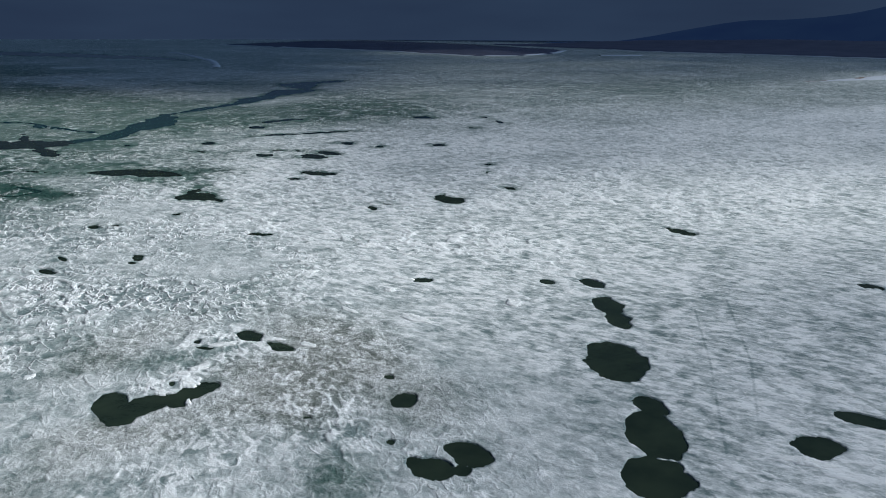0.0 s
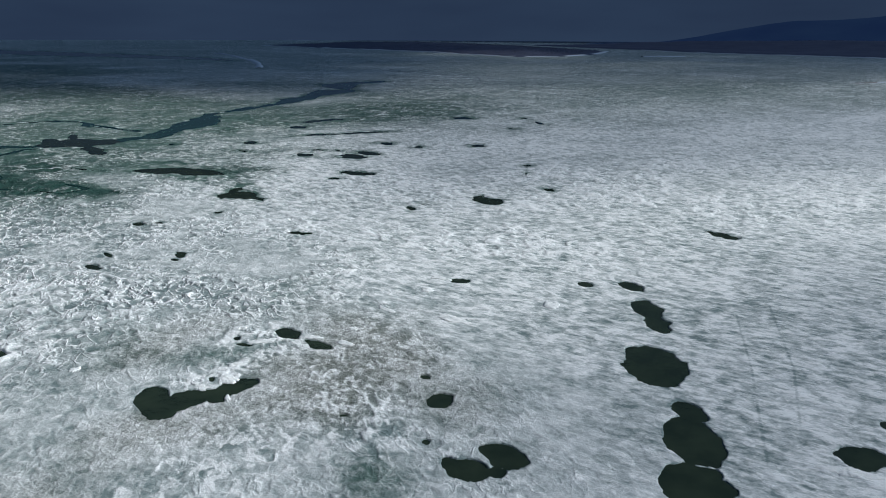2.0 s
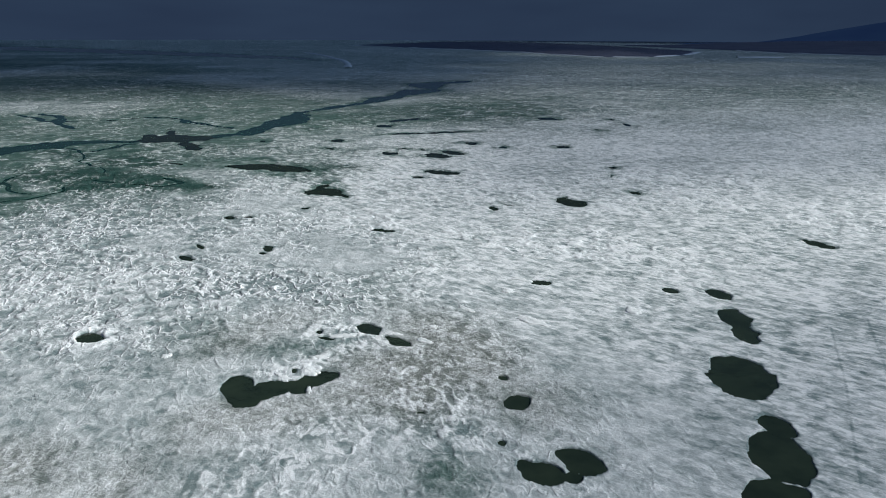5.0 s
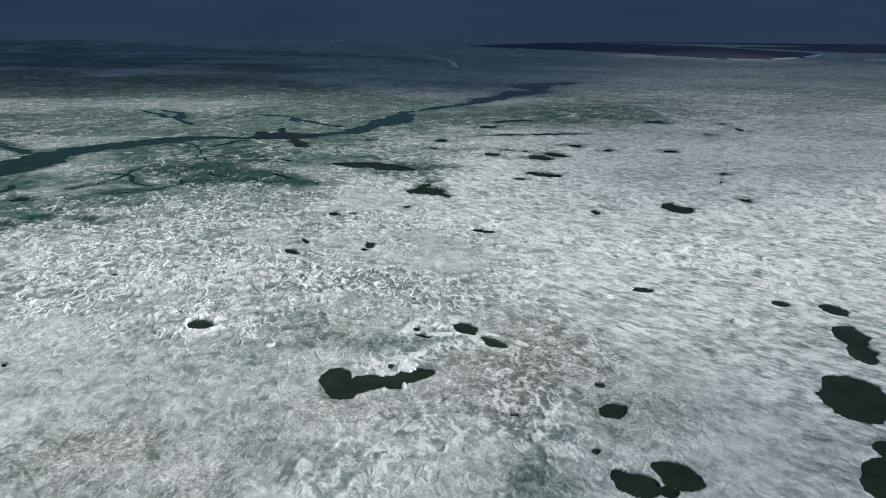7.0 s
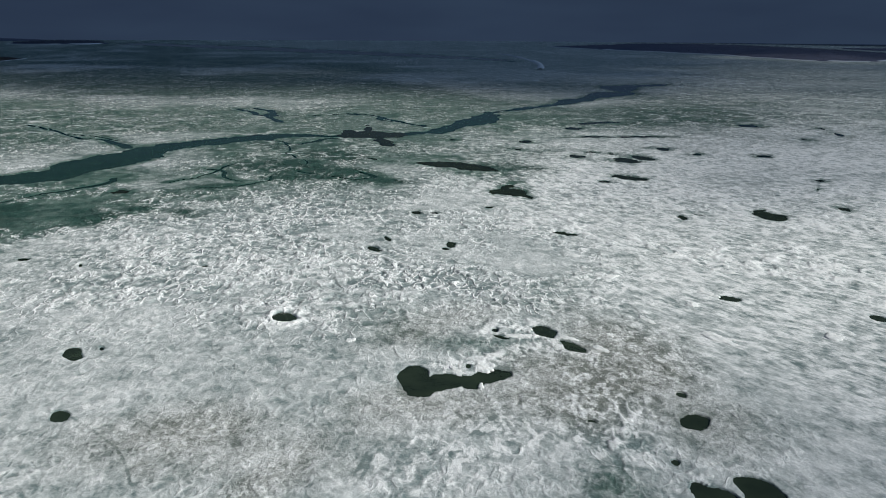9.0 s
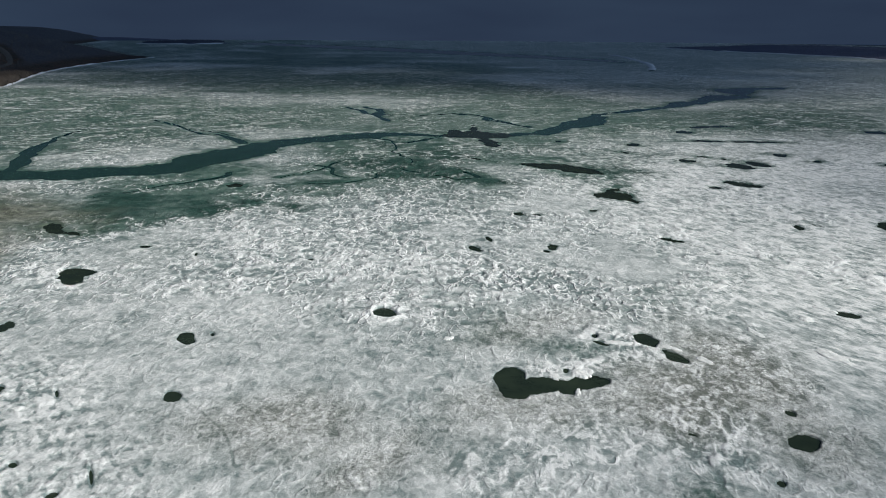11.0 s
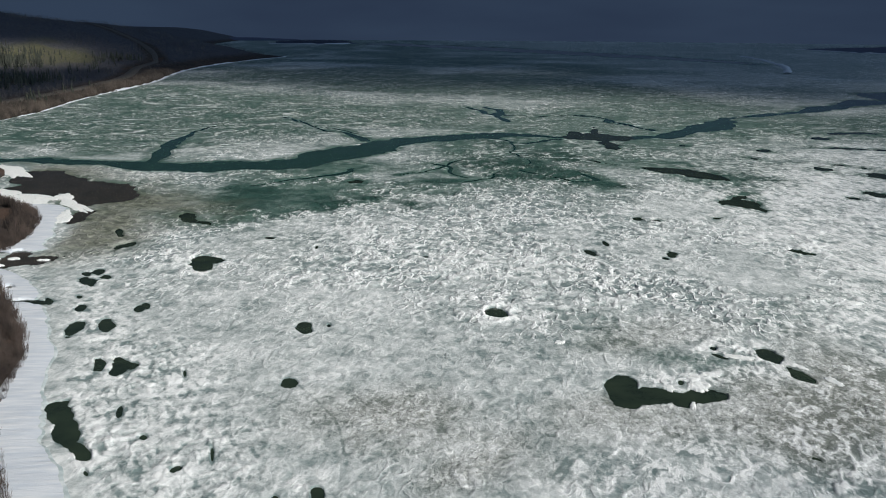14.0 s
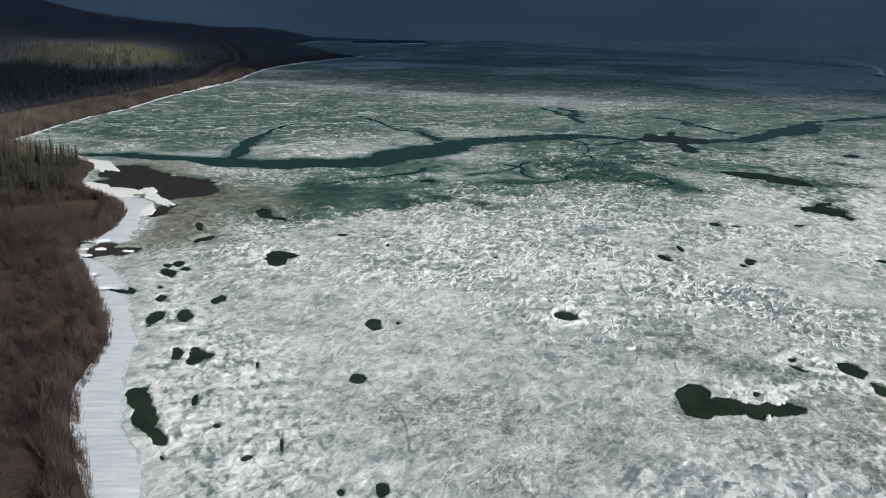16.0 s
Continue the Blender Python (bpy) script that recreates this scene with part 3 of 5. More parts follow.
zone("rough", -55, 137, 17.7, 4.9, 111, 0.90)
zone("rough", -26, 90, 9.0, 6.6, 166, 0.80)
zone("rough", -45, 119, 13.9, 6.1, 113, 1.00)
zone("thin", -190, 614, 167.7, 79.7, 112, 0.70)
zone("thin", -179, 449, 79.6, 43.5, 121, 0.70)
zone("thin", -19, 319, 44.4, 27.4, -174, 0.80)
zone("thin", 67, 301, 26.5, 19.8, 156, 0.70)
zone("thin", 65, 364, 39.4, 27.6, 155, 0.60)
zone("thin", -31, 257, 22.3, 12.7, 147, 0.80)
zone("soaked", 68, 328, 15.8, 8.4, 126, 0.90)
zone("soaked", 53, 301, 12.0, 5.5, 140, 0.80)
zone("soaked", 78, 310, 12.1, 6.9, 126, 0.80)
zone("soaked", 85, 356, 16.7, 6.5, 108, 0.80)
zone("soaked", -13, 254, 7.7, 5.3, 128, 0.80)
zone("soaked", 13, 253, 4.7, 3.6, 127, 0.70)
zone("soaked", -45, 259, 11.3, 6.8, 123, 0.90)
zone("soaked", -1, 262, 5.2, 3.8, 132, 0.70)
zone("soaked", -37, 278, 8.5, 5.3, 136, 0.60)
zone("soaked", 45, 332, 9.9, 8.2, 134, 0.60)
zone("soaked", 28, 294, 10.3, 5.6, -173, 0.60)
zone("soaked", 92, 280, 14.3, 6.1, 131, 0.50)
zone("soaked", 65, 393, 25.2, 5.5, 111, 0.70)
zone("soaked", 83, 349, 18.1, 9.9, 123, 0.80)
zone("soaked", 66, 310, 14.8, 8.8, 112, 0.80)
zone("soaked", 84, 287, 14.6, 6.8, 132, 0.60)
zone("thin", -40, 262, 39, 18, 105, 0.75)
zone("thin", -31, 235, 15, 9, 146, 0.4)
zone("thin", -19, 290, 42, 27, 142, 0.8)
zone("soaked", -15, 255, 11.8, 4.8, 97, 0.7)
zone("soaked", -42, 274, 14, 8.8, 119, 0.6)
zone("soaked", 12, 251, 8, 6, 115, 0.5)
zone("heaved", 63.4, 93.6, 18.9, 5.3, 65, 1.0)
zone("heaved", 64.4, 122.6, 8.0, 5.1, 100, 1.0)
zone("heaved", 53.5, 114.4, 6.5, 3.3, -151, 0.9)
zone("heaved", 58.9, 81.6, 8.2, 3.2, 54, 0.9)
zone("thin", 88, 147, 14, 3.7, -153, 0.22)
zone("thin", 115, 158, 18, 3.6, -155, 0.2)
zone("thin", 39, 136, 11, 9.6, 72, 0.25)
zone("soaked", 147, 293, 13.9, 6.6, 135, 0.50)


def lead_distance(x, y, knots):
    """Distance to the bank of a channel, positive on the ice."""
    best = np.full(x.shape, 1e9)
    for (ax, ay, aw), (bx, by, bw) in zip(knots, knots[1:]):
        ex, ey = bx - ax, by - ay
        t = np.clip(((x - ax) * ex + (y - ay) * ey) / (ex * ex + ey * ey), 0, 1)
        d = np.hypot(x - ax - t * ex, y - ay - t * ey) - (aw + t * (bw - aw))
        best = np.minimum(best, d)
    return best


def open_water(x, y):
    """Distance to open water over the ice, and the snow heaped round the holes."""
    shape = x.shape
    x, y = x.ravel(), y.ravel()
    far = np.hypot(x, y)
    dist, heap = np.full(x.shape, 1e3), np.zeros(x.shape)
    edge = fbm(x, y, 30, 4, 21) * 14 + fbm(x, y, 8, 4, 4) * 6
    ragged = fbm(x, y, 1.3, 3, 5) * 1.2 + fbm(x, y, 4.0, 2, 9) * 2.6
    for cx, cy, a, b, turn, rim in lobes:
        near = np.flatnonzero((np.abs(x - cx) < a + 14) & (np.abs(y - cy) < a + 14))
        c, s = math.cos(radians(turn)), math.sin(radians(turn))
        px, py = x[near] - cx, y[near] - cy
        u, v = (px * c + py * s) / a, (-px * s + py * c) / b
        k = np.hypot(u, v)
        d = (k - 1) * np.minimum(b * 1.2, np.hypot(px, py) / np.maximum(k, 1e-3)) + ragged[near] * min(0.8, 0.45 * b) + fbm(x[near], y[near], 0.9 * a + 0.8, 4, 13) * b * (2.0 if math.hypot(cx, cy) > 175 else 0.4) + edge[near] * (max(0.0, min(0.5, (b - 4) / 12)) if math.hypot(cx, cy) < 250 else min(1.0, b / 7))
        dist[near] = np.minimum(dist[near], d)
        if rim:
            heap[near] = np.maximum(heap[near], rim * smooth(d, -0.1, 0.3) * (1 - smooth(d, 0.6, 3.8)) * smooth(fbm(x[near], y[near], 3.2, 3, 3), -0.08 - 0.2 * (rim > 1), 0.1 - 0.1 * (rim > 1)))
    bend_x, bend_y = fbm(x, y, 28, 3, 41) * 16, fbm(x, y, 28, 3, 45) * 16
    for knots in leads:
        pts = np.array(knots)
        wide = pts[:, 2].max()
        lo, hi = pts[:, :2].min(0) - wide - 60, pts[:, :2].max(0) + wide + 60
        near = np.flatnonzero((x > lo[0]) & (x < hi[0]) & (y > lo[1]) & (y < hi[1]))
        d = lead_distance(x[near] + bend_x[near], y[near] + bend_y[near], knots) + edge[near] * min(1.0, wide / 16)
        dist[near] = np.minimum(dist[near], d)
    return dist.reshape(shape), heap.reshape(shape)


def zone_value(kind, x, y):
    out = np.zeros(x.shape)
    wob = fbm(x, y, 25, 4, 33) * 1.3
    for what, cx, cy, a, b, turn, much in zones:
        if what == kind:
            c, s = math.cos(radians(turn)), math.sin(radians(turn))
            u, v = ((x - cx) * c + (y - cy) * s) / a, (-(x - cx) * s + (y - cy) * c) / b
            out = np.maximum(out, min(1, 1.2 * much) * (1 - smooth(np.hypot(u, v) * 0.78 + wob, 0.15, 1.4)))
    return out


# the near shore's line
SHORE = [(-30, -60), (-29, 0), (-32, 45), (-37, 70), (-41.7, 83.5), (-45.3, 90), (-50.9, 100.5), (-55.8, 111.2), (-57.6, 120.8), (-59.2, 131.3),
         (-64.2, 143.2), (-71.7, 156.3), (-83.5, 176.2), (-91, 187.9), (-94.5, 197.4), (-91.6, 204.3), (-92.2, 216.8), (-96.6, 234.4), (-104.1, 248.8),
         (-115.4, 259.2), (-125.4, 270.5), (-134.1, 287.3), (-140.9, 314.1), (-147.1, 330.7), (-165, 346), (-190, 358)]


# ---- the lake's ice: one sheet to the horizon, finer towards the open side ----
def lake_ice():
    dips = np.radians(np.concatenate([[90.0, 89.9, 75, 60, 50, 44, 40, 37], np.arange(35.5, 24, -0.085), np.arange(24, 8, -0.05), np.arange(8, 2.2, -0.06), np.arange(2.2, 0.62, -0.09)]))
    reach = EYE / np.tan(dips)
    bearing = np.radians(np.concatenate([np.arange(-31, 75, 0.092), np.arange(75, 329, 2.54)]))
    r, a = np.meshgrid(reach, bearing, indexing="ij")
    x, y = r * np.sin(a), r * np.cos(a)
    dist, heap = open_water(x, y)
    thin, dusty, rough = zone_value("thin", x, y), zone_value("dusty", x, y), zone_value("rough", x, y)
    c, s = math.cos(radians(90 - WIND)), math.sin(radians(90 - WIND))
    dx, dy = x * c + y * s, (-x * s + y * c) * 0.36
    swept = smooth(x - 0.12 * y + fbm(x, y, 40, 3, 23) * 40, 52, 105) * (1 - smooth(y, 330, 430))
    # drifts along the wind, and clumps of heaved crust
    drifts = np.clip(fbm(dx, dy, 2.4, 3, 2) + 0.02, 0, 1) * 0.28 * (0.35 + 0.65 * swept)
    shelf_gap = np.ones(x.shape)
    by_shore = (r < 420) & (x < -15)
    shelf_gap[by_shore] = smooth(-inland(x[by_shore], y[by_shore], SHORE + [(-900, 500), (-900, -60)]), 6, 11)
    rough = rough * shelf_gap
    clumped = smooth(fbm(x, y, 30, 4, 27), -0.28, 0.10) * (1 - dusty) * (1 - 0.3 * swept)
    clumped = clumped * (0.12 + 0.88 * smooth(y + 0.3 * x + fbm(x, y, 40, 3, 38) * 40, 130, 190))
    bend = fbm(x, y, 5, 2, 49) * 3
    flecks = smooth(fbm(x + bend, y * 0.8 - bend, 2.6, 2, 28), 0.03, 0.15)
    flecks = np.maximum(flecks, 0.8 * smooth(0.06 - np.abs(fbm(x - bend, y * 0.85 + bend, 4.2, 2, 50)), 0.0, 0.05) * smooth(fbm(x, y, 12, 2, 51), -0.1, 0.1))
    flecks = flecks * np.clip(clumped * 1.3, 0.30 * (1 - 0.7 * swept), 1) * shelf_gap * (1 - 0.5 * smooth(r, 330, 450))
    kx, ky = x * 0.82 + y * 0.57 + fbm(x, y, 2.0, 2, 46), (y * 0.82 - x * 0.57) * 0.72
    knobs = 0.62 * smooth(fbm(kx, ky, 1.5, 3, 37) + 0.35 * fbm(x, y, 6, 2, 47), -0.13, 0.13)
    knobs = knobs + 0.5 * smooth(0.085 - np.abs(fbm(kx, ky, 2.3, 3, 38)), 0.0, 0.07)
    pitted = smooth(-fbm(x, y * 0.7, 1.3, 3, 29), 0.06, 0.2) * (0.2 + 0.6 * dusty)
    humps = (knobs + 0.35 * fbm(x, y, 0.8, 2, 53)) * rough * (0.13 + 0.15 * smooth(fbm(x, y, 9, 2, 8), -0.1, 0.2))
    heaved = zone_value("heaved", x, y)
    turn = radians(62)
    hu, hv = x * math.sin(turn) - y * math.cos(turn), (x * math.cos(turn) + y * math.sin(turn)) * 0.5
    worms = smooth(0.10 - np.abs(fbm(hu + bend * 0.4, hv + bend * 0.2, 2.8, 3, 60)), 0.0, 0.09) * smooth(fbm(x, y, 4.0, 2, 61), -0.16, 0.02)
    top = 0.09 + 0.15 * heaved * worms + drifts + 0.30 * flecks - 0.04 * pitted + humps + heap * (0.15 + 0.4 * np.clip(fbm(x, y, 2.0, 2, 6) + 0.3, 0, 1))
    steep = np.minimum(2.2, 600 / np.maximum(r, 1) ** 1.7 * 8)
    z = np.where(dist < 0, np.clip(dist * steep, -0.45, 1), np.minimum(top, 0.01 + dist * steep))
    white = np.clip(heaved * (1.15 * worms - 0.30) + heap * 1.2 + rough * (0.75 * knobs * (0.9 + 0.7 * fbm(x, y, 0.7, 2, 52)) - 0.34) + 0.48 * flecks - 0.4 * pitted, -0.5, 1) + 0.15 * smooth(fbm(x, y, 90, 3, 14), 0.0, 0.2) * (1 - thin)
    thin = np.clip(thin + 0.75 * (1 - smooth(dist, 0, 1 + r * 0.012)) * smooth(r, 180, 330), 0, 1)
    floes = smooth(np.minimum(thin, 0.5) * 0.6 + 0.45 * smooth(y + 0.25 * x + fbm(x, y, 60, 3, 24) * 60, 330, 380), 0.25, 0.6)
    thin = np.clip(thin * (1 - 0.5 * smooth(x, 300, 600)) + 0.78 * (1 - 0.7 * smooth(x, 250, 550)) * smooth(y + 0.25 * x + fbm(x, y, 80, 3, 25) * 130, 340, 470) * smooth(fbm(x, y, 110, 4, 26), -0.28, 0.08), 0, 1)
    white = white - 0.9 * (1 - smooth(dist, -0.1, 0.4)) * (1 - np.clip(heap, 0, 1))
    for line in tracks:
        d = lead_distance(x, y, [(a, b, 0.0) for a, b in line])
        white = white - 0.5 * (1 - smooth(d, 0.08, 0.34)) * smooth(fbm(x, y, 6, 2, 30), -0.3, 0.0)
    me = mesh_of("lake_ice", np.stack([x, y, z], -1).reshape(-1, 3), grid_faces(len(reach), len(bearing), True)[:, ::-1], ICE)
    clump = np.clip(clumped - 0.8 * rough, 0, 1)
    slush = zone_value("slush", x, y) * shelf_gap
    point_values(me, rough=rough, soaked=zone_value("soaked", x, y), clump=clump, slush=slush, snowy=zone_value("snowy", x, y) * shelf_gap, thin=thin, dusty=dusty, white=white, swept=swept, floes=floes)
    return tagged(new("lake_ice", me), "grey-white rotting spring ice with wind-streaked snow crust", "lake ice", kind="structure")


lake_ice()


def oval_hull(ovals, grow):
    """The convex outline round some ovals, grown outwards."""
    pts = []
    for cx, cy, a, b, turn in ovals:
        c, s = math.cos(radians(turn)), math.sin(radians(turn))
        for k in range(28):
            u, v = (a + grow) * math.cos(k * math.tau / 28), (b + grow) * math.sin(k * math.tau / 28)
            pts.append((cx + u * c - v * s, cy + u * s + v * c))
    pts.sort()
    turn_of = lambda o, p, q: (p[0] - o[0]) * (q[1] - o[1]) - (p[1] - o[1]) * (q[0] - o[0])
    hull = []
    for run in (pts, pts[::-1]):
        line = []
        for p in run:
            while len(line) > 1 and turn_of(line[-2], line[-1], p) <= 0:
                line.pop()
            line.append(p)
        hull += line[:-1]
    return hull


for n, (ovals, rim, shallow) in enumerate(holes):
    hull = oval_hull(ovals, 0.9 if math.hypot(*ovals[0][:2]) < 250 else 7.0)
    me = bpy.data.meshes.new("melt_hole")
    bm = bmesh.new()
    bm.faces.new([bm.verts.new((px, py, -0.004 * (n % 5))) for px, py in hull])
    bm.to_mesh(me)
    bm.free()
    me.materials.append(SHALLOWS if shallow else WATER)
    size = max(o[2] for o in ovals)
    what = "large dark green melt hole" if size > 5 else "small dark green melt hole" if size < 2.2 else "dark green melt hole"
    if shallow:
        tagged(new("meltwater_pond", me), "brown shallow meltwater pond between snow shelf and ice", "pond")
        continue
    tagged(new("melt_hole", me), what + (" ringed with heaped white snow" if rim else " with ragged edges in grey-white ice"), "melt hole", "melt holes in the ice")

for n, knots in enumerate(leads):
    pts = np.array(knots, float)
    run = np.gradient(pts[:, :2], axis=0)
    run /= np.linalg.norm(run, axis=1)[:, None]
    side = np.stack([-run[:, 1], run[:, 0]], 1) * (pts[:, 2:] * 1.25 + 12)
    pts[0, :2] -= run[0] * pts[0, 2]
    pts[-1, :2] += run[-1] * pts[-1, 2]
    v = np.stack([pts[:, :2] - side, pts[:, :2] + side], 1).reshape(-1, 2)
    v = np.c_[v, np.full(len(v), -0.024 - 0.004 * n)]
    me = mesh_of("open_lead", v, grid_faces(len(pts), 2)[:, ::-1], LEAD_WATER)
    tagged(new("open_lead", me), "open dark teal water channel winding through the ice", "water channel", "channels of open water", "structure")


# ---- land ----
BAY = [(-213, 372), (-218, 393), (-219, 419), (-225, 464), (-226, 513), (-222, 561), (-232, 661), (-230, 749), (-229, 892), (-244, 1005), (-257, 1202), (-231, 1468), (-176, 1729)]
MAINLAND = SHORE + BAY + [(-260, 1900), (-420, 2400), (-600, 3200), (-700, 4900), (-4900, 4900), (-4900, -3000), (-60, -3000)]
ROAD = [(-330, 300), (-272, 420), (-264, 468), (-266, 544), (-260, 626), (-255, 743), (-261, 873), (-285, 1000), (-318, 1135), (-330, 1300), (-390, 1460), (-520, 1600)]


def road_distance(x, y):
    return lead_distance(x, y, [(a, b, 0.0) for a, b in ROAD])


def mainland_height(x, y, d=None):
    d = inland(x, y, MAINLAND) if d is None else d
    d = d + fbm(x, y, 9, 3, 40) * 3.0 * smooth(np.hypot(x, y), 60, 160)
    z = np.where(d < 0, d * 0.5, 1.3 * smooth(d, 0, 5) + 1.6 * smooth(d, 10, 60))
    hill = 208 * np.exp(-(((x + 1100) / 340) ** 2) - ((y - 1250) / 500) ** 2) + 10 * smooth(y, 600, 2200)
    z = z + smooth(d, 45, 260) * (hill + fbm(x, y, 260, 4, 51) * 22)
    z = z + smooth(d, 2, 20) * (fbm(x, y, 14, 4, 52) * 1.6)
    z = z + 14 * smooth(d, 15, 120) * smooth(y, 1000, 1550) + 34 * smooth(d, 60, 330) * smooth(y, 1000, 1650)
    bed = (1 - smooth(road_distance(x, y), 4, 14)) * (1 - smooth(z, 7, 16))
    return z + bed * smooth(d, 5, 12) * (4.2 - z) * 0.8


def polar_land(name, outline, height, bearings, reaches, mat, label, meadow=None):
    r, a = np.meshgrid(reaches, np.radians(bearings), indexing="ij")
    x, y = r * np.sin(a), r * np.cos(a)
    d = inland(x, y, outline)
    z = np.maximum(height(x, y, d), -2.0)
    faces = grid_faces(len(reaches), len(bearings))[:, ::-1]
    faces = faces[(z.ravel()[faces] > -1.9).any(1)]
    used, back = np.unique(faces, return_inverse=True)
    v = np.stack([x, y, z], -1).reshape(-1, 3)[used]
    me = mesh_of(name, v, back.reshape(-1, 4), mat)
    if meadow:
        away = road_distance(v[:, 0], v[:, 1])
        point_values(me, meadow=meadow(v[:, 0], v[:, 1]), wooded=smooth(inland(v[:, 0], v[:, 1], outline), 36, 70) * smooth(away, 10, 25) * smooth(np.hypot(v[:, 0], v[:, 1]), 400, 480))
    return tagged(new(name, me), label, "land", kind="structure")


def meadow_value(x, y):
    w = fbm(x, y, 70, 4, 61) * 2.2
    return (1 - smooth(np.hypot((x + 455) / 75, (y - 1150) / 130) + 1.2 * w, 0.2, 1.1)) * 0.8


polar_land("ground", MAINLAND, mainland_height, np.concatenate([np.arange(-175, -36, 3.0), np.arange(-36, -4, 0.16)]),
           np.geomspace(20, 4850, 620), LAND, "brown thawed lakeshore rising to a wooded hill", meadow_value)

PENINSULA = [(1466, 2664), (1430, 2300), (1445, 2000), (1415, 1640), (1330, 1400), (1322, 1244), (1420, 1210), (1600, 1260), (1890, 1443), (1980, 1600), (2300, 2200), (2300, 2700), (1800, 2900)]
EAST = [(2150, 1500), (2010, 1250), (1985, 1000), (1998, 901), (1950, 750), (1931, 596), (1900, 300), (1800, -200), (1900, -3000), (4900, -3000), (4900, 4900), (2700, 4900), (2500, 2400)]
ISLAND = [(-405, 3369), (-200, 3330), (-52, 3482), (-120, 3640), (-320, 3620)]
NORTH = [(-1500, 4300), (-700, 4200), (-350, 4380), (-420, 4880), (-1500, 4880)]


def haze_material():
    m = bpy.data.materials.new("mountain_haze_glow")
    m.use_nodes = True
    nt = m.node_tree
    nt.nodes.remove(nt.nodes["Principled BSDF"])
    # haze over the mountain is put in as the terrain's own navy glow
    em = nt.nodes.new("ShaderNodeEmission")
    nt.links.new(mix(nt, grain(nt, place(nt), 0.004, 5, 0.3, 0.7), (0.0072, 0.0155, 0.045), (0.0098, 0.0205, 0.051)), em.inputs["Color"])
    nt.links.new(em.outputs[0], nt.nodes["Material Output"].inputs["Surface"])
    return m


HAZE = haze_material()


def low_height(x, y, d):
    d = d + fbm(x, y, 60, 4, 71) * 30
    return np.where(d < 0, d * 0.1, 3 * smooth(d, 0, 20) + 10 * smooth(d, 20, 300) + fbm(x, y, 150, 4, 72) * 5 * smooth(d, 10, 100))


def east_height(x, y, d):
    d = d + fbm(x, y, 60, 4, 73) * 30
    return np.where(d < 0, d * 0.1, 4 * smooth(d, 0, 30) + smooth(d, 60, 700) * (22 + fbm(x, y, 500, 5, 74) * 22))


def mountain_height(x, y, d):
    rise = 250 * np.exp(-(((y - 480) / 580) ** 2) - ((x - 3750) / 600) ** 2)
    return np.where(d < 0, -2.0, smooth(d, 0, 500) * (rise + 100 * (1 - smooth(y, 1650, 2350)) + fbm(x, y, 600, 5, 75) * 30))


polar_land("ground_peninsula", PENINSULA, low_height, np.arange(24, 60, 0.15), np.geomspace(1700, 3700, 110), HAZED_LAND, "low dark wooded peninsula beyond the ice")
polar_land("ground_east", EAST, east_height, np.concatenate([np.arange(28, 84, 0.15), np.arange(84, 150, 3.0)]), np.geomspace(1600, 3300, 90), HAZED_LAND, "dark wooded shore beyond the lake")
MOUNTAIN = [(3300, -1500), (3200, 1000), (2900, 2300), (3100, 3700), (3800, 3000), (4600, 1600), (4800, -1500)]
polar_land("backdrop_mountain", MOUNTAIN, mountain_height, np.arange(40, 116, 0.3), np.geomspace(3000, 4850, 60), HAZE, "long mountain in painted blue haze, fading into the storm")
polar_land("ground_island", ISLAND, low_height, np.arange(-9, 1, 0.1), np.geomspace(3200, 3800, 40), HAZED_LAND, "low dark wooded island in the frozen lake")
polar_land("ground_north", NORTH, low_height, np.arange(-22, -3, 0.2), np.geomspace(4000, 4880, 30), HAZED_LAND, "faint far shore across the lake")


def ribbon(name, line, width, thick, label, mat, category, smooth_line=3, seed=0, kind="", uneven=1.8):
    """A low uneven bank of snow or rubble along a line."""
    p = np.array(line, float)
    for _ in range(smooth_line):
        q = np.empty((2 * len(p) - 2, 2))
        q[0::2], q[1::2] = p[:-1] * 0.75 + p[1:] * 0.25, p[:-1] * 0.25 + p[1:] * 0.75
        p = np.vstack([p[:1], q, p[-1:]])
    run = np.gradient(p, axis=0)
    run /= np.linalg.norm(run, axis=1)[:, None] + 1e-9
    side = np.stack([-run[:, 1], run[:, 0]], 1)
    w = width * (0.55 + 1.3 * np.clip(fbm(p[:, 0], p[:, 1], width * 6, 3, seed) + 0.35, 0, 1))
    off = np.array([-1, -0.6, 0, 0.6, 1])
    up = np.array([-0.2, 0.7, 1.0, 0.7, -0.2])
    xy = p[:, None] + side[:, None] * off[None, :, None] * w[:, None, None]
    lump = 0.7 + uneven * fbm(xy[..., 0], xy[..., 1], width * 5, 4, seed + 5)
    z = thick * up * lump + 0.12
    me = mesh_of(name, np.concatenate([xy, z[..., None]], -1).reshape(-1, 3), grid_faces(len(p), 5), mat)
    return tagged(new(name, me), label, category, kind=kind)


# snow left along the far shores
shore_snow = "thin white rim of snow along a dark wooded shore"
ribbon("shore_snow", PENINSULA[:9], 9, 2.6, shore_snow, SNOW, "snow bank", seed=1)
ribbon("shore_snow", EAST[:7], 8, 2.0, shore_snow, SNOW, "snow bank", seed=2)
ribbon("shore_snow", [(1570, 1095), (1610, 1060), (1650, 1035)], 12, 2.6, "small snow-covered islet with a few trees", SNOW, "islet", seed=6)
ribbon("shore_snow", ISLAND[:4], 14, 3.5, shore_snow, SNOW, "snow bank", seed=3)
ribbon("shore_snow", BAY[7:], 2.0, 1.0, shore_snow, SNOW, "snow bank", seed=4, uneven=3.5)
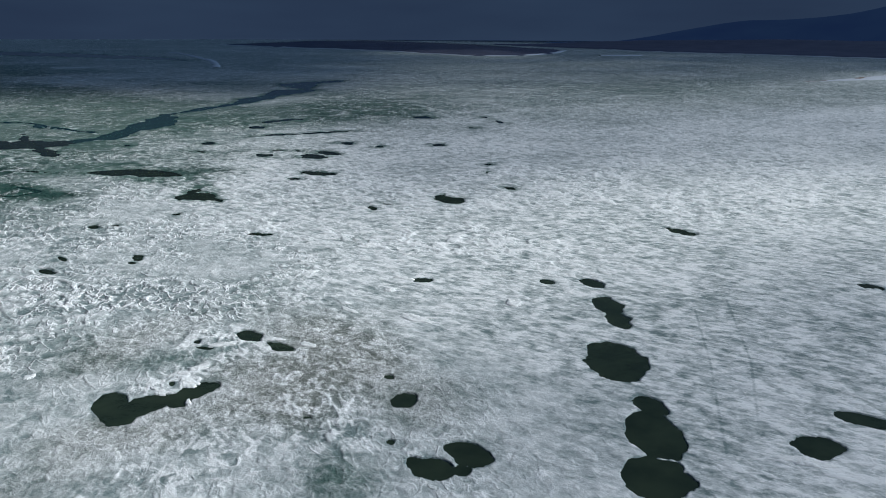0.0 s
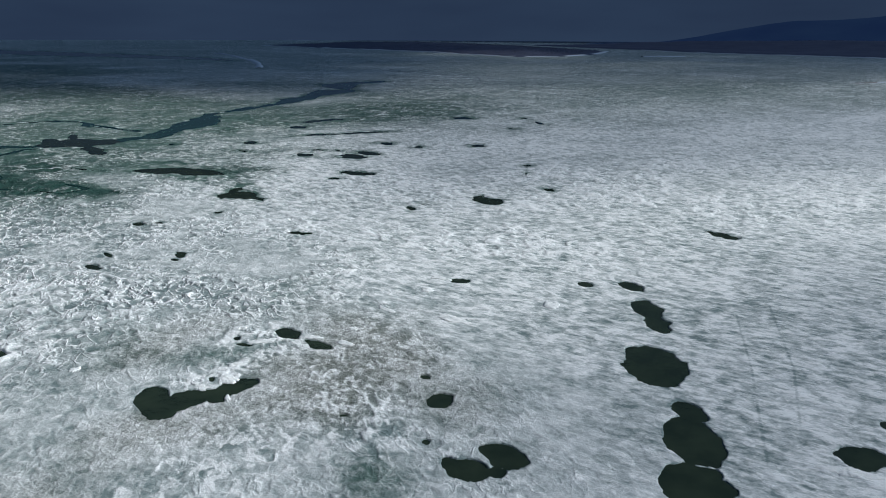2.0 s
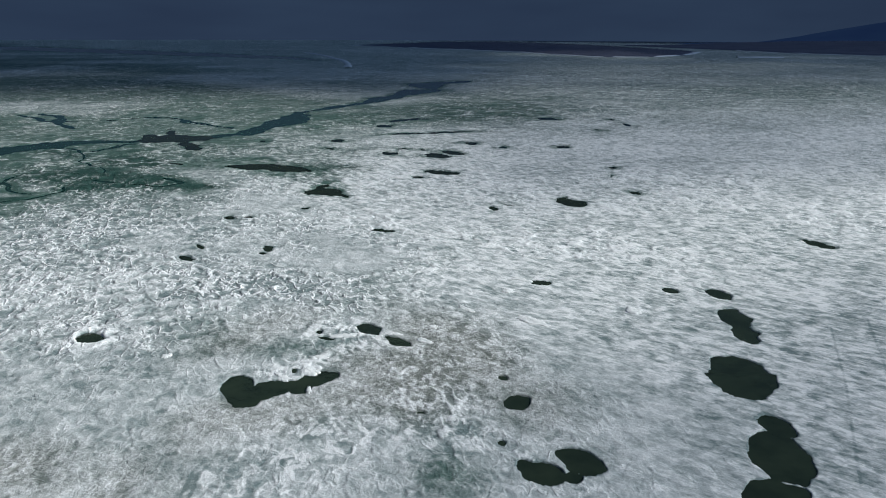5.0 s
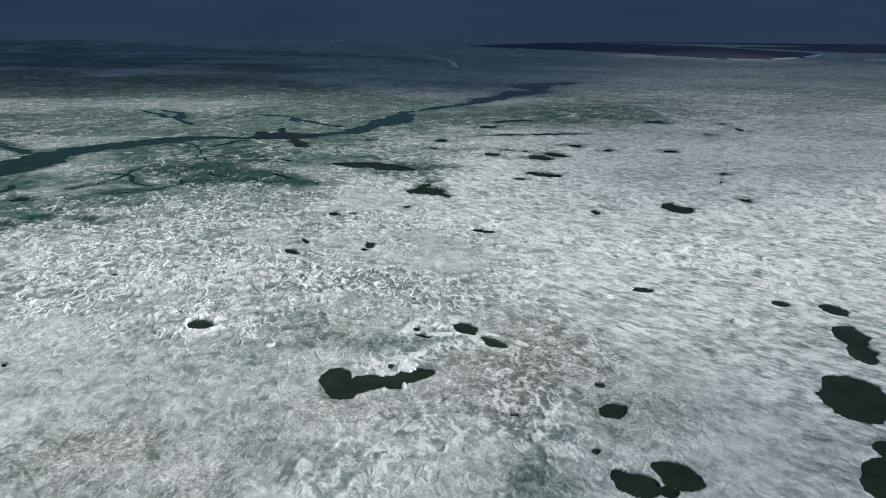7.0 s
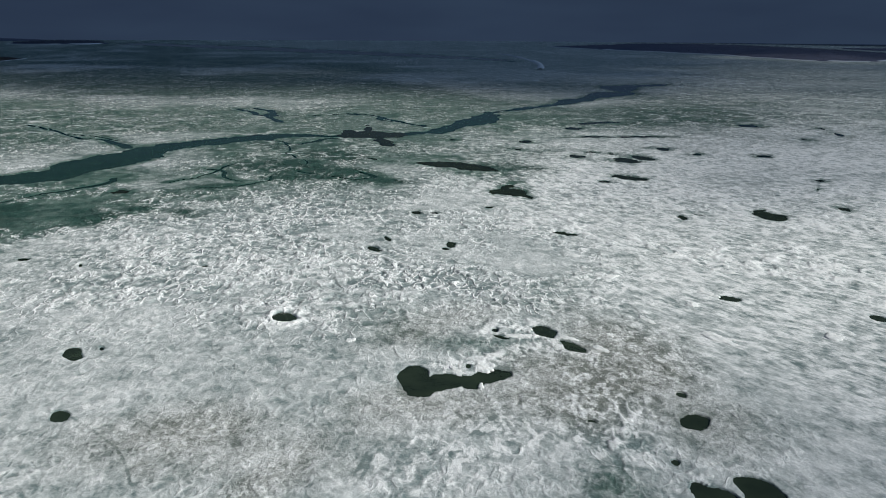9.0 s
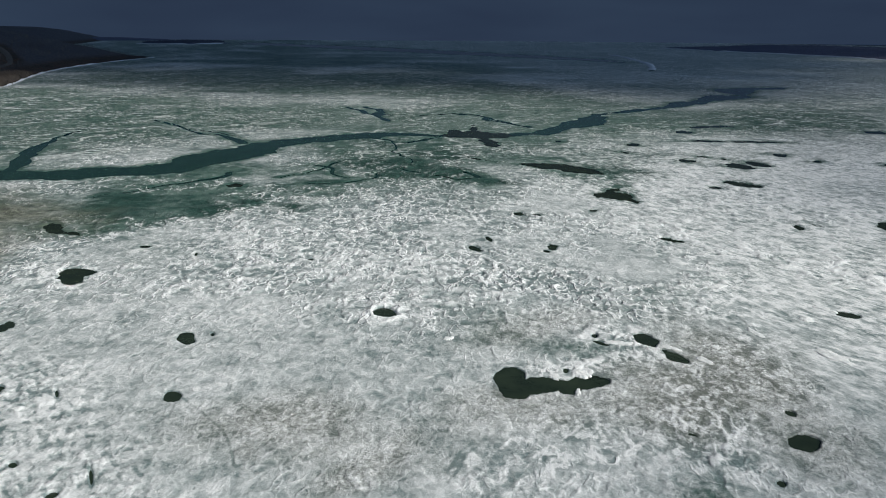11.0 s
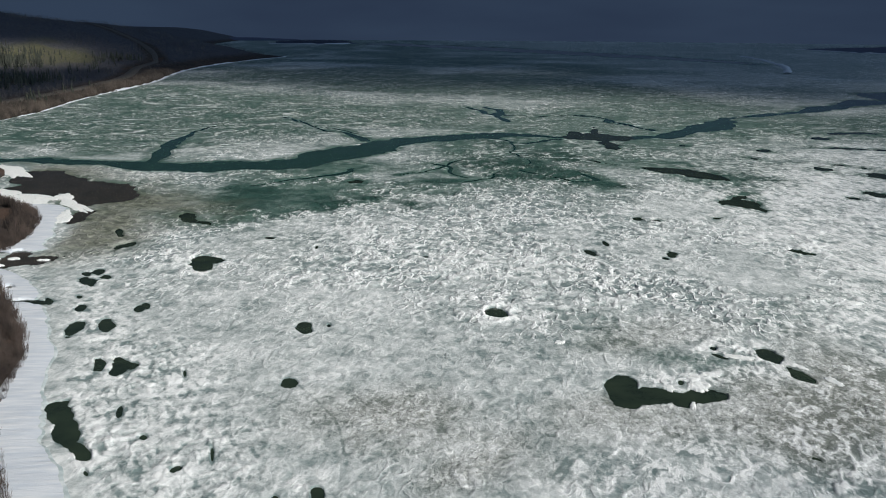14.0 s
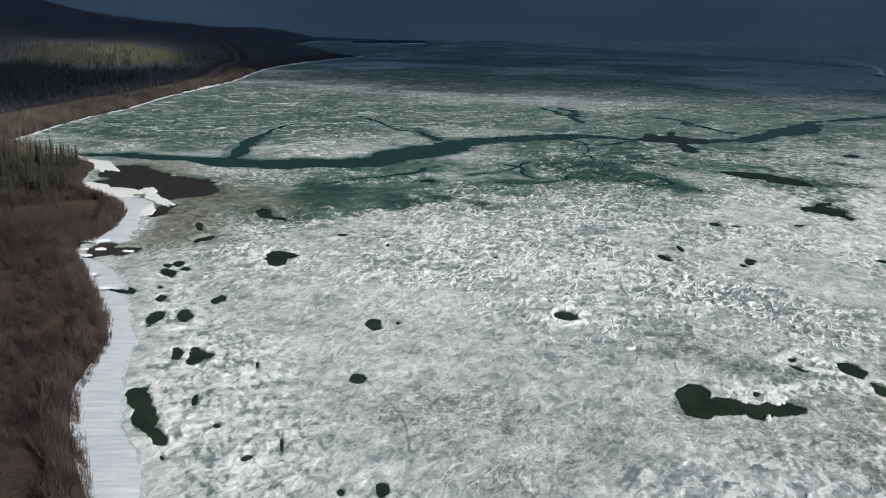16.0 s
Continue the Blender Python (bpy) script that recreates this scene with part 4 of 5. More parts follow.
ribbon("shore_snow", BAY[1:8], 0.7, 0.32, shore_snow, SNOW, "snow bank", seed=5, uneven=7.0)


# ---- the snow shelf along the near shore ----
def shelf(inner, outer, label):
    """Packed snow between the shore's line and the shelf's outer edge."""
    n, m = 420, 44
    t = np.linspace(0, 1, n)

    def along(line):
        p = np.array(line, float)
        s = np.r_[0, np.cumsum(np.hypot(*np.diff(p, axis=0).T))]
        return np.stack([np.interp(t * s[-1], s, p[:, k]) for k in (0, 1)], 1)

    a, b = along(inner), along(outer)
    u = np.linspace(-0.25, 1, m)
    xy = a[:, None] + (b - a)[:, None] * u[None, :, None]
    wave = fbm(b[:, 0], b[:, 1], 7.0, 4, 80) * 1.6
    taper = np.sqrt(np.clip(np.minimum(t, 1 - t) * 14, 0.04, 1))
    xy = a[:, None] + (b - a)[:, None] * np.where(u > 0, u[None, :] * ((1 + 0.5 * wave) * taper)[:, None], u[None, :])[..., None]
    lift = np.where(u < 0.88, 0.52 - 0.36 * np.clip(u, 0, 1) ** 2, np.interp(u, [0.88, 1.0], [0.2, -0.1]))
    z = lift[None, :] + 0.22 * fbm(xy[..., 0], xy[..., 1], 5, 3, 81)
    z = np.minimum(z, np.clip(open_water(xy[..., 0], xy[..., 1])[0] * 1.1, -0.45, 2))
    v, f = np.concatenate([xy, z[..., None]], -1).reshape(-1, 3), grid_faces(n, m)[:, ::-1]
    rim = (f % m).min(1) >= m - 7
    ob = tagged(new("snow_shelf"), label, "snow shelf")
    part("snow_cover", mesh_of("snow_cover", v, f[~rim], SNOW), ob, "wind-combed bluish-white snow")
    part("wet_edge", mesh_of("wet_edge", v, f[rim], WET_ICE), ob, "grey-green waterlogged edge")


shelf([(-32, 45), (-37, 70), (-41.7, 83.5), (-45.3, 90), (-50.9, 100.5), (-55.8, 111.2), (-57.6, 120.8), (-59.2, 131.3), (-64.2, 143.2), (-71.7, 156.3), (-83.5, 176.2), (-91, 187.9)],
      [(-25, 45), (-31, 70), (-35.7, 83.8), (-38, 90.3), (-41, 96.1), (-49.2, 111.5), (-52.4, 122.1), (-56, 134.7), (-61.2, 146.4), (-66, 156.5), (-73.7, 172), (-81.5, 185.7)],
      "smooth bluish-white snow shelf between brush and ice")
shelf([(-93.5, 200), (-91.1, 206), (-92.2, 216.8), (-96.6, 234.4), (-104.1, 248.8), (-112, 258)],
      [(-81, 199), (-84.5, 207), (-86.1, 213.7), (-91.6, 238.4), (-95.5, 252), (-100, 262)],
      "white snow shelf along the point's brushy edge")


def snow_patch(x, y, a, b, turn):
    """A lobed heap of old snow lying on the ice."""
    rings, spokes = 9, 72
    k = np.arange(spokes) * math.tau / spokes
    rag = 1 + 0.8 * fbm(np.cos(k) * 1.3 + x, np.sin(k) * 1.3 + y, 1.1, 2, 90) + 0.9 * fbm(np.cos(k) * 1.3 + x, np.sin(k) * 1.3 + y, 0.5, 3, 92)
    c, s = math.cos(radians(turn)), math.sin(radians(turn))
    f = np.linspace(0.02, 1, rings)[:, None]
    u, v = a * np.cos(k) * rag * f, b * np.sin(k) * rag * f
    px, py = x + u * c - v * s, y + u * s + v * c
    high = min(0.16, 0.08 * b + 0.04)
    z = 0.10 + (high + 0.1) * (1 - f**3) * (0.8 + 1.2 * fbm(px, py, 0.9, 3, 91)) - 0.2 * (f > 0.99)
    me = mesh_of("snow_patch", np.stack([px, py, z], -1).reshape(-1, 3), grid_faces(rings, spokes, True), OLD_SNOW)
    tagged(new("snow_patch", me), "white lobe of old snow lying on the ice", "snow patch", "old snow on the ice")


snow_patch(-111.7, 268.0, 10.59, 5.76, 154)
snow_patch(-96.6, 258.5, 17.12, 2.91, 125)
snow_patch(-103.4, 271.1, 6.43, 2.97, 115)
snow_patch(-142.5, 324.3, 17.62, 4.11, 123)
snow_patch(-125.5, 279.0, 10.99, 3.34, 136)
snow_patch(-171.7, 349.6, 22.63, 4.65, 144)
snow_patch(-93.7, 241.1, 9.47, 3.01, 103)
snow_patch(-60.9, 175.0, 1.36, 0.85, 170)
snow_patch(-92.5, 195.2, 1.16, 0.77, 154)
snow_patch(-90.0, 189.5, 1.80, 0.99, 170)
snow_patch(-88.4, 195.3, 1.58, 1.01, 162)
snow_patch(-80.7, 193.4, 1.50, 0.83, 172)
snow_patch(99.1, 33.1, 4.09, 1.41, 119)
snow_patch(170.0, 73.0, 3.75, 1.64, 142)
snow_patch(119.1, 101.3, 2.84, 1.73, 82)
snow_patch(97.8, 109.1, 3.94, 1.59, 100)
snow_patch(105.6, 125.0, 1.47, 1.15, 133)
snow_patch(64.3, 122.2, 3.51, 1.40, 150)
snow_patch(71.6, 118.3, 2.29, 0.99, 116)
snow_patch(74.8, 111.9, 2.14, 0.87, 105)
snow_patch(55.0, 115.8, 1.96, 1.22, 146)
snow_patch(51.5, 111.9, 2.17, 1.46, 115)
snow_patch(46.9, 112.3, 2.31, 0.76, 99)
snow_patch(48.2, 105.0, 1.67, 0.45, 66)
snow_patch(33.8, 131.6, 1.37, 1.03, 80)
snow_patch(91.4, 121.4, 2.98, 0.81, 93)
snow_patch(98.1, 109.5, 2.81, 1.00, 100)
snow_patch(99.8, 106.9, 1.75, 0.73, 131)
snow_patch(113.5, 129.9, 2.43, 1.13, 117)
snow_patch(105.9, 125.7, 1.49, 1.05, -165)
snow_patch(127.5, 144.2, 1.30, 1.18, 172)
snow_patch(129.1, 140.4, 1.26, 0.94, 151)
snow_patch(100.2, 148.3, 2.43, 1.65, 175)
snow_patch(125.2, 158.1, 3.30, 1.96, 174)
snow_patch(76.0, 136.9, 2.14, 1.02, 134)
snow_patch(80.0, 116.6, 1.18, 0.89, 69)


def sand_bar():
    """A low bar with brown sand showing through its snow."""
    n, m = 60, 13
    t = np.linspace(0, 1, n)
    cx, cy = 945 + 420 * t, 372 - 95 * t
    w = (6 + 22 * smooth(t, 0, 0.5)) * (0.8 + 0.8 * fbm(cx, cy, 90, 3, 93))
    u = np.linspace(-1, 1, m)
    x = cx[:, None] + 0.22 * w[:, None] * u
    y = cy[:, None] + w[:, None] * u
    z = 2.2 * (1 - u[None, :] ** 2) * smooth(t, 0, 0.4)[:, None] * (1 + 1.6 * fbm(x, y, 18, 3, 94)) + 0.1
    ob = tagged(new("sand_bar"), "low brown sand bar edged with bright snow", "sand bar")
    part("snow", mesh_of("snow", np.stack([x, y, z], -1).reshape(-1, 3), grid_faces(n, m), SNOW), ob, "bright white snow")
    x2, y2 = cx[:, None] + 0.22 * w[:, None] * (u * 0.4 + 0.15), cy[:, None] + w[:, None] * (u * 0.4 + 0.15)
    z2 = 2.5 * (1 - (u[None, :] * 0.95) ** 2) * smooth(t, 0.12, 0.4)[:, None] * (0.75 + 2.4 * fbm(x2, y2, 22, 3, 95)) + 0.4
    part("sand", mesh_of("sand", np.stack([x2, y2, z2], -1).reshape(-1, 3), grid_faces(n, m), SAND), ob, "brown sand")


sand_bar()

# ---- the storm sky behind all, and an unseen cloud added to shade the lake ----
def sky_material():
    m = bpy.data.materials.new("storm_sky")
    m.use_nodes = True
    nt = m.node_tree
    nt.nodes.remove(nt.nodes["Principled BSDF"])
    em = nt.nodes.new("ShaderNodeEmission")
    p = place(nt, (1, 1, 5))
    col = mix(nt, grain(nt, p, 0.0006, 3, 0.3, 0.7), (0.0205, 0.0325, 0.062), (0.028, 0.045, 0.080))
    nt.links.new(col, em.inputs["Color"])
    nt.links.new(em.outputs[0], nt.nodes["Material Output"].inputs["Surface"])
    return m


def storm_backdrop():
    a = np.radians(np.arange(0, 360, 3.0))
    h = np.array([-60.0, 300, 800, 1400])
    x, y = np.sin(a) * 4930, np.cos(a) * 4930
    v = np.stack([np.tile(x, 4), np.tile(y, 4), np.repeat(h, len(a))], -1)
    me = mesh_of("backdrop", v, grid_faces(4, len(a), True), sky_material())
    tagged(new("backdrop", me), "dark navy storm sky over the far shore", "sky", kind="structure")


def shade_cloud():
    """Unseen cloud base, added to shade lake and hills; its near edge is ragged."""
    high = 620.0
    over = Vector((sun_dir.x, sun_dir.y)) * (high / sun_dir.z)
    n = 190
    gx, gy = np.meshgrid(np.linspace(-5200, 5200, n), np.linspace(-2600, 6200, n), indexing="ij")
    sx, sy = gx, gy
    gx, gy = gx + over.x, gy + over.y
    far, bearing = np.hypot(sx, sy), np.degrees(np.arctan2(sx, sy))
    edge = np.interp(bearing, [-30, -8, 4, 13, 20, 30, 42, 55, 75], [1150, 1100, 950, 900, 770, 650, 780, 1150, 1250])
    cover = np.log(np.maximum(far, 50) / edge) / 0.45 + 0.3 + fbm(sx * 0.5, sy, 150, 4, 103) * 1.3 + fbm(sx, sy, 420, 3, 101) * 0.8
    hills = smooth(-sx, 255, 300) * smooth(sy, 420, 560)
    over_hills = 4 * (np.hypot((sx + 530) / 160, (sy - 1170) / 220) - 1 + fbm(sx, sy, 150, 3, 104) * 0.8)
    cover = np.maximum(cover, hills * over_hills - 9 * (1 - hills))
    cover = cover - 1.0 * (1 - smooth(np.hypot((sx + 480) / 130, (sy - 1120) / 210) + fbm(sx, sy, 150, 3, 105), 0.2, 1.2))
    # veils and gaps set where shade and sun patches should fall on the ground
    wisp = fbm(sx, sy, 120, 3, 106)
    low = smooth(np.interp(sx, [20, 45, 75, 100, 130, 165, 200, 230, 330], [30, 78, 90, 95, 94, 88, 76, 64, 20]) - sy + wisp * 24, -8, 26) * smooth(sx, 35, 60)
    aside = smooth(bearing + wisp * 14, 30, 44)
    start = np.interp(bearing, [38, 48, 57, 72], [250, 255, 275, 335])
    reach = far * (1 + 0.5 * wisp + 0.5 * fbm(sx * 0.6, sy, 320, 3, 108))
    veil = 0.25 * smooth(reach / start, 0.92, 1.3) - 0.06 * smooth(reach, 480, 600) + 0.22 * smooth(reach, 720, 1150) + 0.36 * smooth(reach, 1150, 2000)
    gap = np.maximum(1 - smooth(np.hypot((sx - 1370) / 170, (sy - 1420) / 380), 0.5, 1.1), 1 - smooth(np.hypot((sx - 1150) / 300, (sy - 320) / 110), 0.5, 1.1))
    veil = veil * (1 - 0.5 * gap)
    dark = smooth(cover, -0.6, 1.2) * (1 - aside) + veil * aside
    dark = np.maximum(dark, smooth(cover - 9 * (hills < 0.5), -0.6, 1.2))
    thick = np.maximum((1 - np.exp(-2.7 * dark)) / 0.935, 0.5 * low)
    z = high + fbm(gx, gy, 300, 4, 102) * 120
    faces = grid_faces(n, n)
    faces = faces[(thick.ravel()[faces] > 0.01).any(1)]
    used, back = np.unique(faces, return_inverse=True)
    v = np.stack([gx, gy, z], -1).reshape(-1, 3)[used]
    me = mesh_of("shade_cloud", v, back.reshape(-1, 4), cloud_material())
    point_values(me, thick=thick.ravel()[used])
    tagged(new("shade_cloud", me), "storm cloud out of view, added to shade lake and hills", "cloud", kind="stuff")


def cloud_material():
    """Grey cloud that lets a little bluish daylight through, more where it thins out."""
    m, nt, b = material("shade_cloud", 1.0)
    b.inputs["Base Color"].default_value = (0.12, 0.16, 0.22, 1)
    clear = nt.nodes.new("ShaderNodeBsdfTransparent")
    # the blue filter colour tints the shade cast below
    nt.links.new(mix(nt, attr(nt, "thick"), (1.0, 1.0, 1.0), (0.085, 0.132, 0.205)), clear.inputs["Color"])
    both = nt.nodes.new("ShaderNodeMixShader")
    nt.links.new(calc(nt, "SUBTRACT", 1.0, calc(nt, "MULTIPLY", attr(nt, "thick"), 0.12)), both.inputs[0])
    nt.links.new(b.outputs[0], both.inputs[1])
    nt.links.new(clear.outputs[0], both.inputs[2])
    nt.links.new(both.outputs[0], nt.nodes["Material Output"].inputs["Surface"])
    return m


storm_backdrop()
shade_cloud()


# ---- plants ----
def tube(p, q, r0, r1, sides=3, turn=0.0):
    """A tapered twig from p to q."""
    p, q = np.asarray(p, float), np.asarray(q, float)
    w = q - p
    w = w / (np.linalg.norm(w) + 1e-9)
    u = np.cross(w, (0.3, 0.9, 0.1))
    u /= np.linalg.norm(u)
    v = np.cross(w, u)
    a = turn + np.arange(sides) * math.tau / sides
    ring = np.cos(a)[:, None] * u + np.sin(a)[:, None] * v
    verts = np.vstack([p + ring * r0, q + ring * r1])
    k = np.arange(sides)
    j = (k + 1) % sides
    return verts, np.vstack([np.stack([k, j, j + sides], 1), np.stack([k, j + sides, k + sides], 1)])


def joined(pieces):
    verts, faces, base = [], [], 0
    for v, f in pieces:
        verts.append(v)
        faces.append(f + base)
        base += len(v)
    return np.vstack(verts), np.vstack(faces)


def sliver(p, q, wide, rng):
    """A twig too thin for more than a three-cornered blade."""
    a = rng.uniform(0, math.tau)
    side = np.array([math.cos(a), math.sin(a), 0.0]) * wide
    return np.vstack([p - side, p + side, q]), np.array([[0, 1, 2]])


def shrub_shape(rng, stems, high, spread, twigs, plain=False):
    """A leafless willow: stems that fan out and fork into twigs."""
    out = []
    for _ in range(stems):
        a, lean = rng.uniform(0, math.tau), rng.uniform(0.05, 0.45) * spread
        h = high * rng.uniform(0.6, 1.05)
        p0 = np.array([math.cos(a), math.sin(a), 0]) * rng.uniform(0, 0.35)
        p1 = p0 + np.array([math.cos(a) * lean * h * 0.5, math.sin(a) * lean * h * 0.5, h * 0.5])
        p2 = p1 + np.array([math.cos(a) * lean * h * 0.3 + rng.normal(0, 0.12), math.sin(a) * lean * h * 0.3 + rng.normal(0, 0.12), h * 0.5])
        out += [tube(p0, p2, 0.05, 0.012)] if plain else [tube(p0, p1, 0.035, 0.025), tube(p1, p2, 0.025, 0.008)]
        for _ in range(twigs):
            f = rng.uniform(0.15, 0.9)
            q = p1 + (p2 - p1) * f
            b = rng.uniform(0, math.tau)
            out.append(sliver(q, q + np.array([math.cos(b) * 0.4, math.sin(b) * 0.4, rng.uniform(0.3, 0.8)]) * h * 0.3, 0.022, rng))
    return joined(out)


def scatter(shapes, spots, rng, low=0.8, high=1.25):
    """All plants of a stand as one mesh: shapes set down at spots (x, y, z, size)."""
    verts, faces, base = [], [], 0
    for x, y, z, size in spots:
        v, f = shapes[rng.integers(len(shapes))]
        a = rng.uniform(0, math.tau)
        c, s = math.cos(a), math.sin(a)
        k = size * rng.uniform(low, high)
        verts.append(np.stack([v[:, 0] * c - v[:, 1] * s, v[:, 0] * s + v[:, 1] * c, v[:, 2]], 1) * k + (x, y, z))
        faces.append(f + base)
        base += len(v)
    return np.vstack(verts), np.vstack(faces)


def stand(name, shapes, spots, mat, label, category, rng):
    v, f = scatter(shapes, spots, rng)
    me = mesh_of(name, v, f, mat, False)
    return tagged(new(name, me), label, category, kind="stuff")


def spots_on(rng, count, bearings, reaches, keep, size):
    """Random places on the mainland, in a range of bearings and distances; keep(d, x, y): how likely each stays."""
    a = np.radians(rng.uniform(*bearings, count))
    r = np.sqrt(rng.uniform(reaches[0] ** 2, reaches[1] ** 2, count))
    x, y = r * np.sin(a), r * np.cos(a)
    d = inland(x, y, MAINLAND)
    ok = (d > 0.3) & (rng.uniform(0, 1, count) < keep(d, x, y))
    x, y, d = x[ok], y[ok], d[ok]
    z = mainland_height(x, y, d) - 0.1
    return np.stack([x, y, z, np.broadcast_to(size(d, x, y), x.shape)], 1)


rng = np.random.default_rng(7)
near_shrubs = [shrub_shape(rng, 8, 2.7, 1.3, 5) for _ in range(6)]
edge_shrubs = [shrub_shape(rng, 12, 3.2, 1.1, 5) for _ in range(6)]
far_shrubs = [shrub_shape(rng, 6, 3.6, 1.2, 3, True) for _ in range(5)]


def off_road(x, y):
    return smooth(road_distance(x, y), 9, 16)


patchy = lambda x, y, s: smooth(fbm(x, y, 16, 3, s), -0.22, 0.05)
stand("willow_brush", edge_shrubs, spots_on(rng, 19500, (-35, -19), (70, 330), lambda d, x, y: (1 - smooth(d, 2, 7)) * 0.95, lambda d, x, y: 1.0 - 0.3 * (1 - smooth(d, 0, 4))),
      TWIG_TAN, "tall tan leafless willow brush lining the shore", "brush", rng)
stand("willow_brush", near_shrubs, spots_on(rng, 5600, (-35, -20), (75, 340), lambda d, x, y: smooth(d, 2, 6) * (0.12 + 0.88 * patchy(x, y, 3)), lambda d, x, y: 0.7 + 0.4 * patchy(x, y, 8)),
      TWIG, "low grey-brown leafless brush on thawed ground", "brush", rng)
stand("willow_brush", far_shrubs, spots_on(rng, 60000, (-31, -8), (360, 1100), lambda d, x, y: (1 - smooth(d, 22, 34)) * off_road(x, y) * 0.8, lambda d, x, y: 1.1 + 0.7 * smooth(fbm(x, y, 40, 3, 117), -0.15, 0.15)),
      TWIG_SHORE, "band of tan leafless brush between road and lake", "brush", rng)


def spruce_shape(rng, high, wide):
    """A narrow northern spruce: trunk, and whorls of drooping boughs."""
    trunk = joined([tube((0, 0, -0.3), (0, 0, high * 0.5), 0.13, 0.08, 6), tube((0, 0, high * 0.5), (0, 0, high), 0.08, 0.01, 6)])
    verts, faces = [], []
    z = high * 0.08
    while z < high * 0.985:
        f = z / high
        reach = wide * ((1 - f) ** 0.75 * 0.95 + 0.06) * rng.uniform(0.7, 1.15)
        n = 7 if f < 0.8 else 5
        for k in range(n):
            a = rng.uniform(0, math.tau)
            rr = reach * rng.uniform(0.6, 1.15)
            c, s = math.cos(a), math.sin(a)
            droop = rr * rng.uniform(0.25, 0.6)
            w = 0.16 + rr * 0.28
            tip = np.array([c * rr, s * rr, z - droop])
            mid = np.array([c * rr * 0.5, s * rr * 0.5, z - droop * 0.3])
            side = np.array([-s, c, 0]) * w
            base = len(verts)
            verts += [np.array([0, 0, z + 0.12]), mid + side - (0, 0, 0.1), tip, mid - side - (0, 0, 0.1), mid + (0, 0, 0.12)]
            faces += [(base, base + 1, base + 4), (base + 1, base + 2, base + 4), (base + 2, base + 3, base + 4), (base + 3, base, base + 4)]
        z += high * 0.028 + 0.05
    return trunk, (np.array(verts), np.array(faces))


def spruce(high, wide, rng):
    trunk, crown = spruce_shape(rng, high, wide)
    ob = tagged(new("spruce_tree"), "slender dark green spruce on the brown point", "tree", "spruces on the point")
    part("trunk", mesh_of("trunk", *trunk, BARK), ob)
    part("crown", mesh_of("crown", *crown, NEEDLE, False), ob)
    return ob


kinds = [spruce(h, w, rng) for h, w in ((9.5, 1.25), (8.0, 1.0), (10.5, 1.4), (6.5, 1.0), (11.0, 1.2))]
grove = spots_on(rng, 2600, (-36, -23), (255, 372), lambda d, x, y: smooth(d, 3, 7) * 0.8 * smooth(np.hypot(x, y), 268, 300) * smooth(fbm(x, y, 25, 3, 116), -0.25, 0.05), lambda d, x, y: 1.0)[:190]
for n, (x, y, z, _) in enumerate(grove):
    kind = kinds[n % len(kinds)]
    m = Matrix.Translation((x, y, z)) @ Matrix.Rotation(rng.uniform(0, math.tau), 4, "Z") @ Matrix.Scale(rng.uniform(0.6, 1.0), 4)
    if n < len(kinds):
        kind.matrix_basis = m
    else:
        kind = copy_thing(kind, m)
        kind.scale = [rng.uniform(0.5, 1.05)] * 3


def far_spruce_shape(rng, high, wide):
    out = []
    for f0, f1, w in ((0.05, 0.55, 1.0), (0.35, 0.8, 0.7), (0.6, 1.0, 0.45)):
        k = np.arange(6) * math.tau / 6 + rng.uniform(0, 1)
        rim = np.stack([np.cos(k), np.sin(k), 0 * k], 1) * wide * w * rng.uniform(0.7, 1.2, (6, 1)) + (0, 0, high * f0)
        v = np.vstack([rim, [(0, 0, high * f1)]])
        j = np.arange(6)
        out.append((v, np.stack([j, (j + 1) % 6, np.full(6, 6)], 1)))
    return joined(out)


far_trees = [far_spruce_shape(rng, h, w) for h, w in ((8, 1.3), (10, 1.5), (6, 1.2), (11, 1.5))]
stand("hillside_spruces", far_trees, spots_on(rng, 11000, (-31, -8), (560, 1300), lambda d, x, y: smooth(d, 60, 120) * off_road(x, y) * (0.05 + 0.8 * smooth(fbm(x, y, 160, 4, 111), -0.02, 0.14)) * (1 - 0.85 * meadow_value(x, y)), lambda d, x, y: 1.0),
      FAR_NEEDLE, "dark spruce wood covering the hillside", "forest", rng)
far_aspens = [shrub_shape(rng, 4, 7.5, 0.8, 4, True) for _ in range(5)]
for k in range(len(far_aspens)):
    v, f = far_aspens[k]
    far_aspens[k] = (v * (2.2, 2.2, 1.0), f)
stand("hillside_aspens", far_aspens, spots_on(rng, 10500, (-31, -6), (470, 1750), lambda d, x, y: smooth(d, 34, 60) * off_road(x, y) * smooth(fbm(x, y, 90, 4, 112), -0.2, 0.05) * (1 - 0.45 * meadow_value(x, y)), lambda d, x, y: 0.8),
      TWIG_FAR, "bare grey-brown aspen wood on the hillside", "forest", rng)
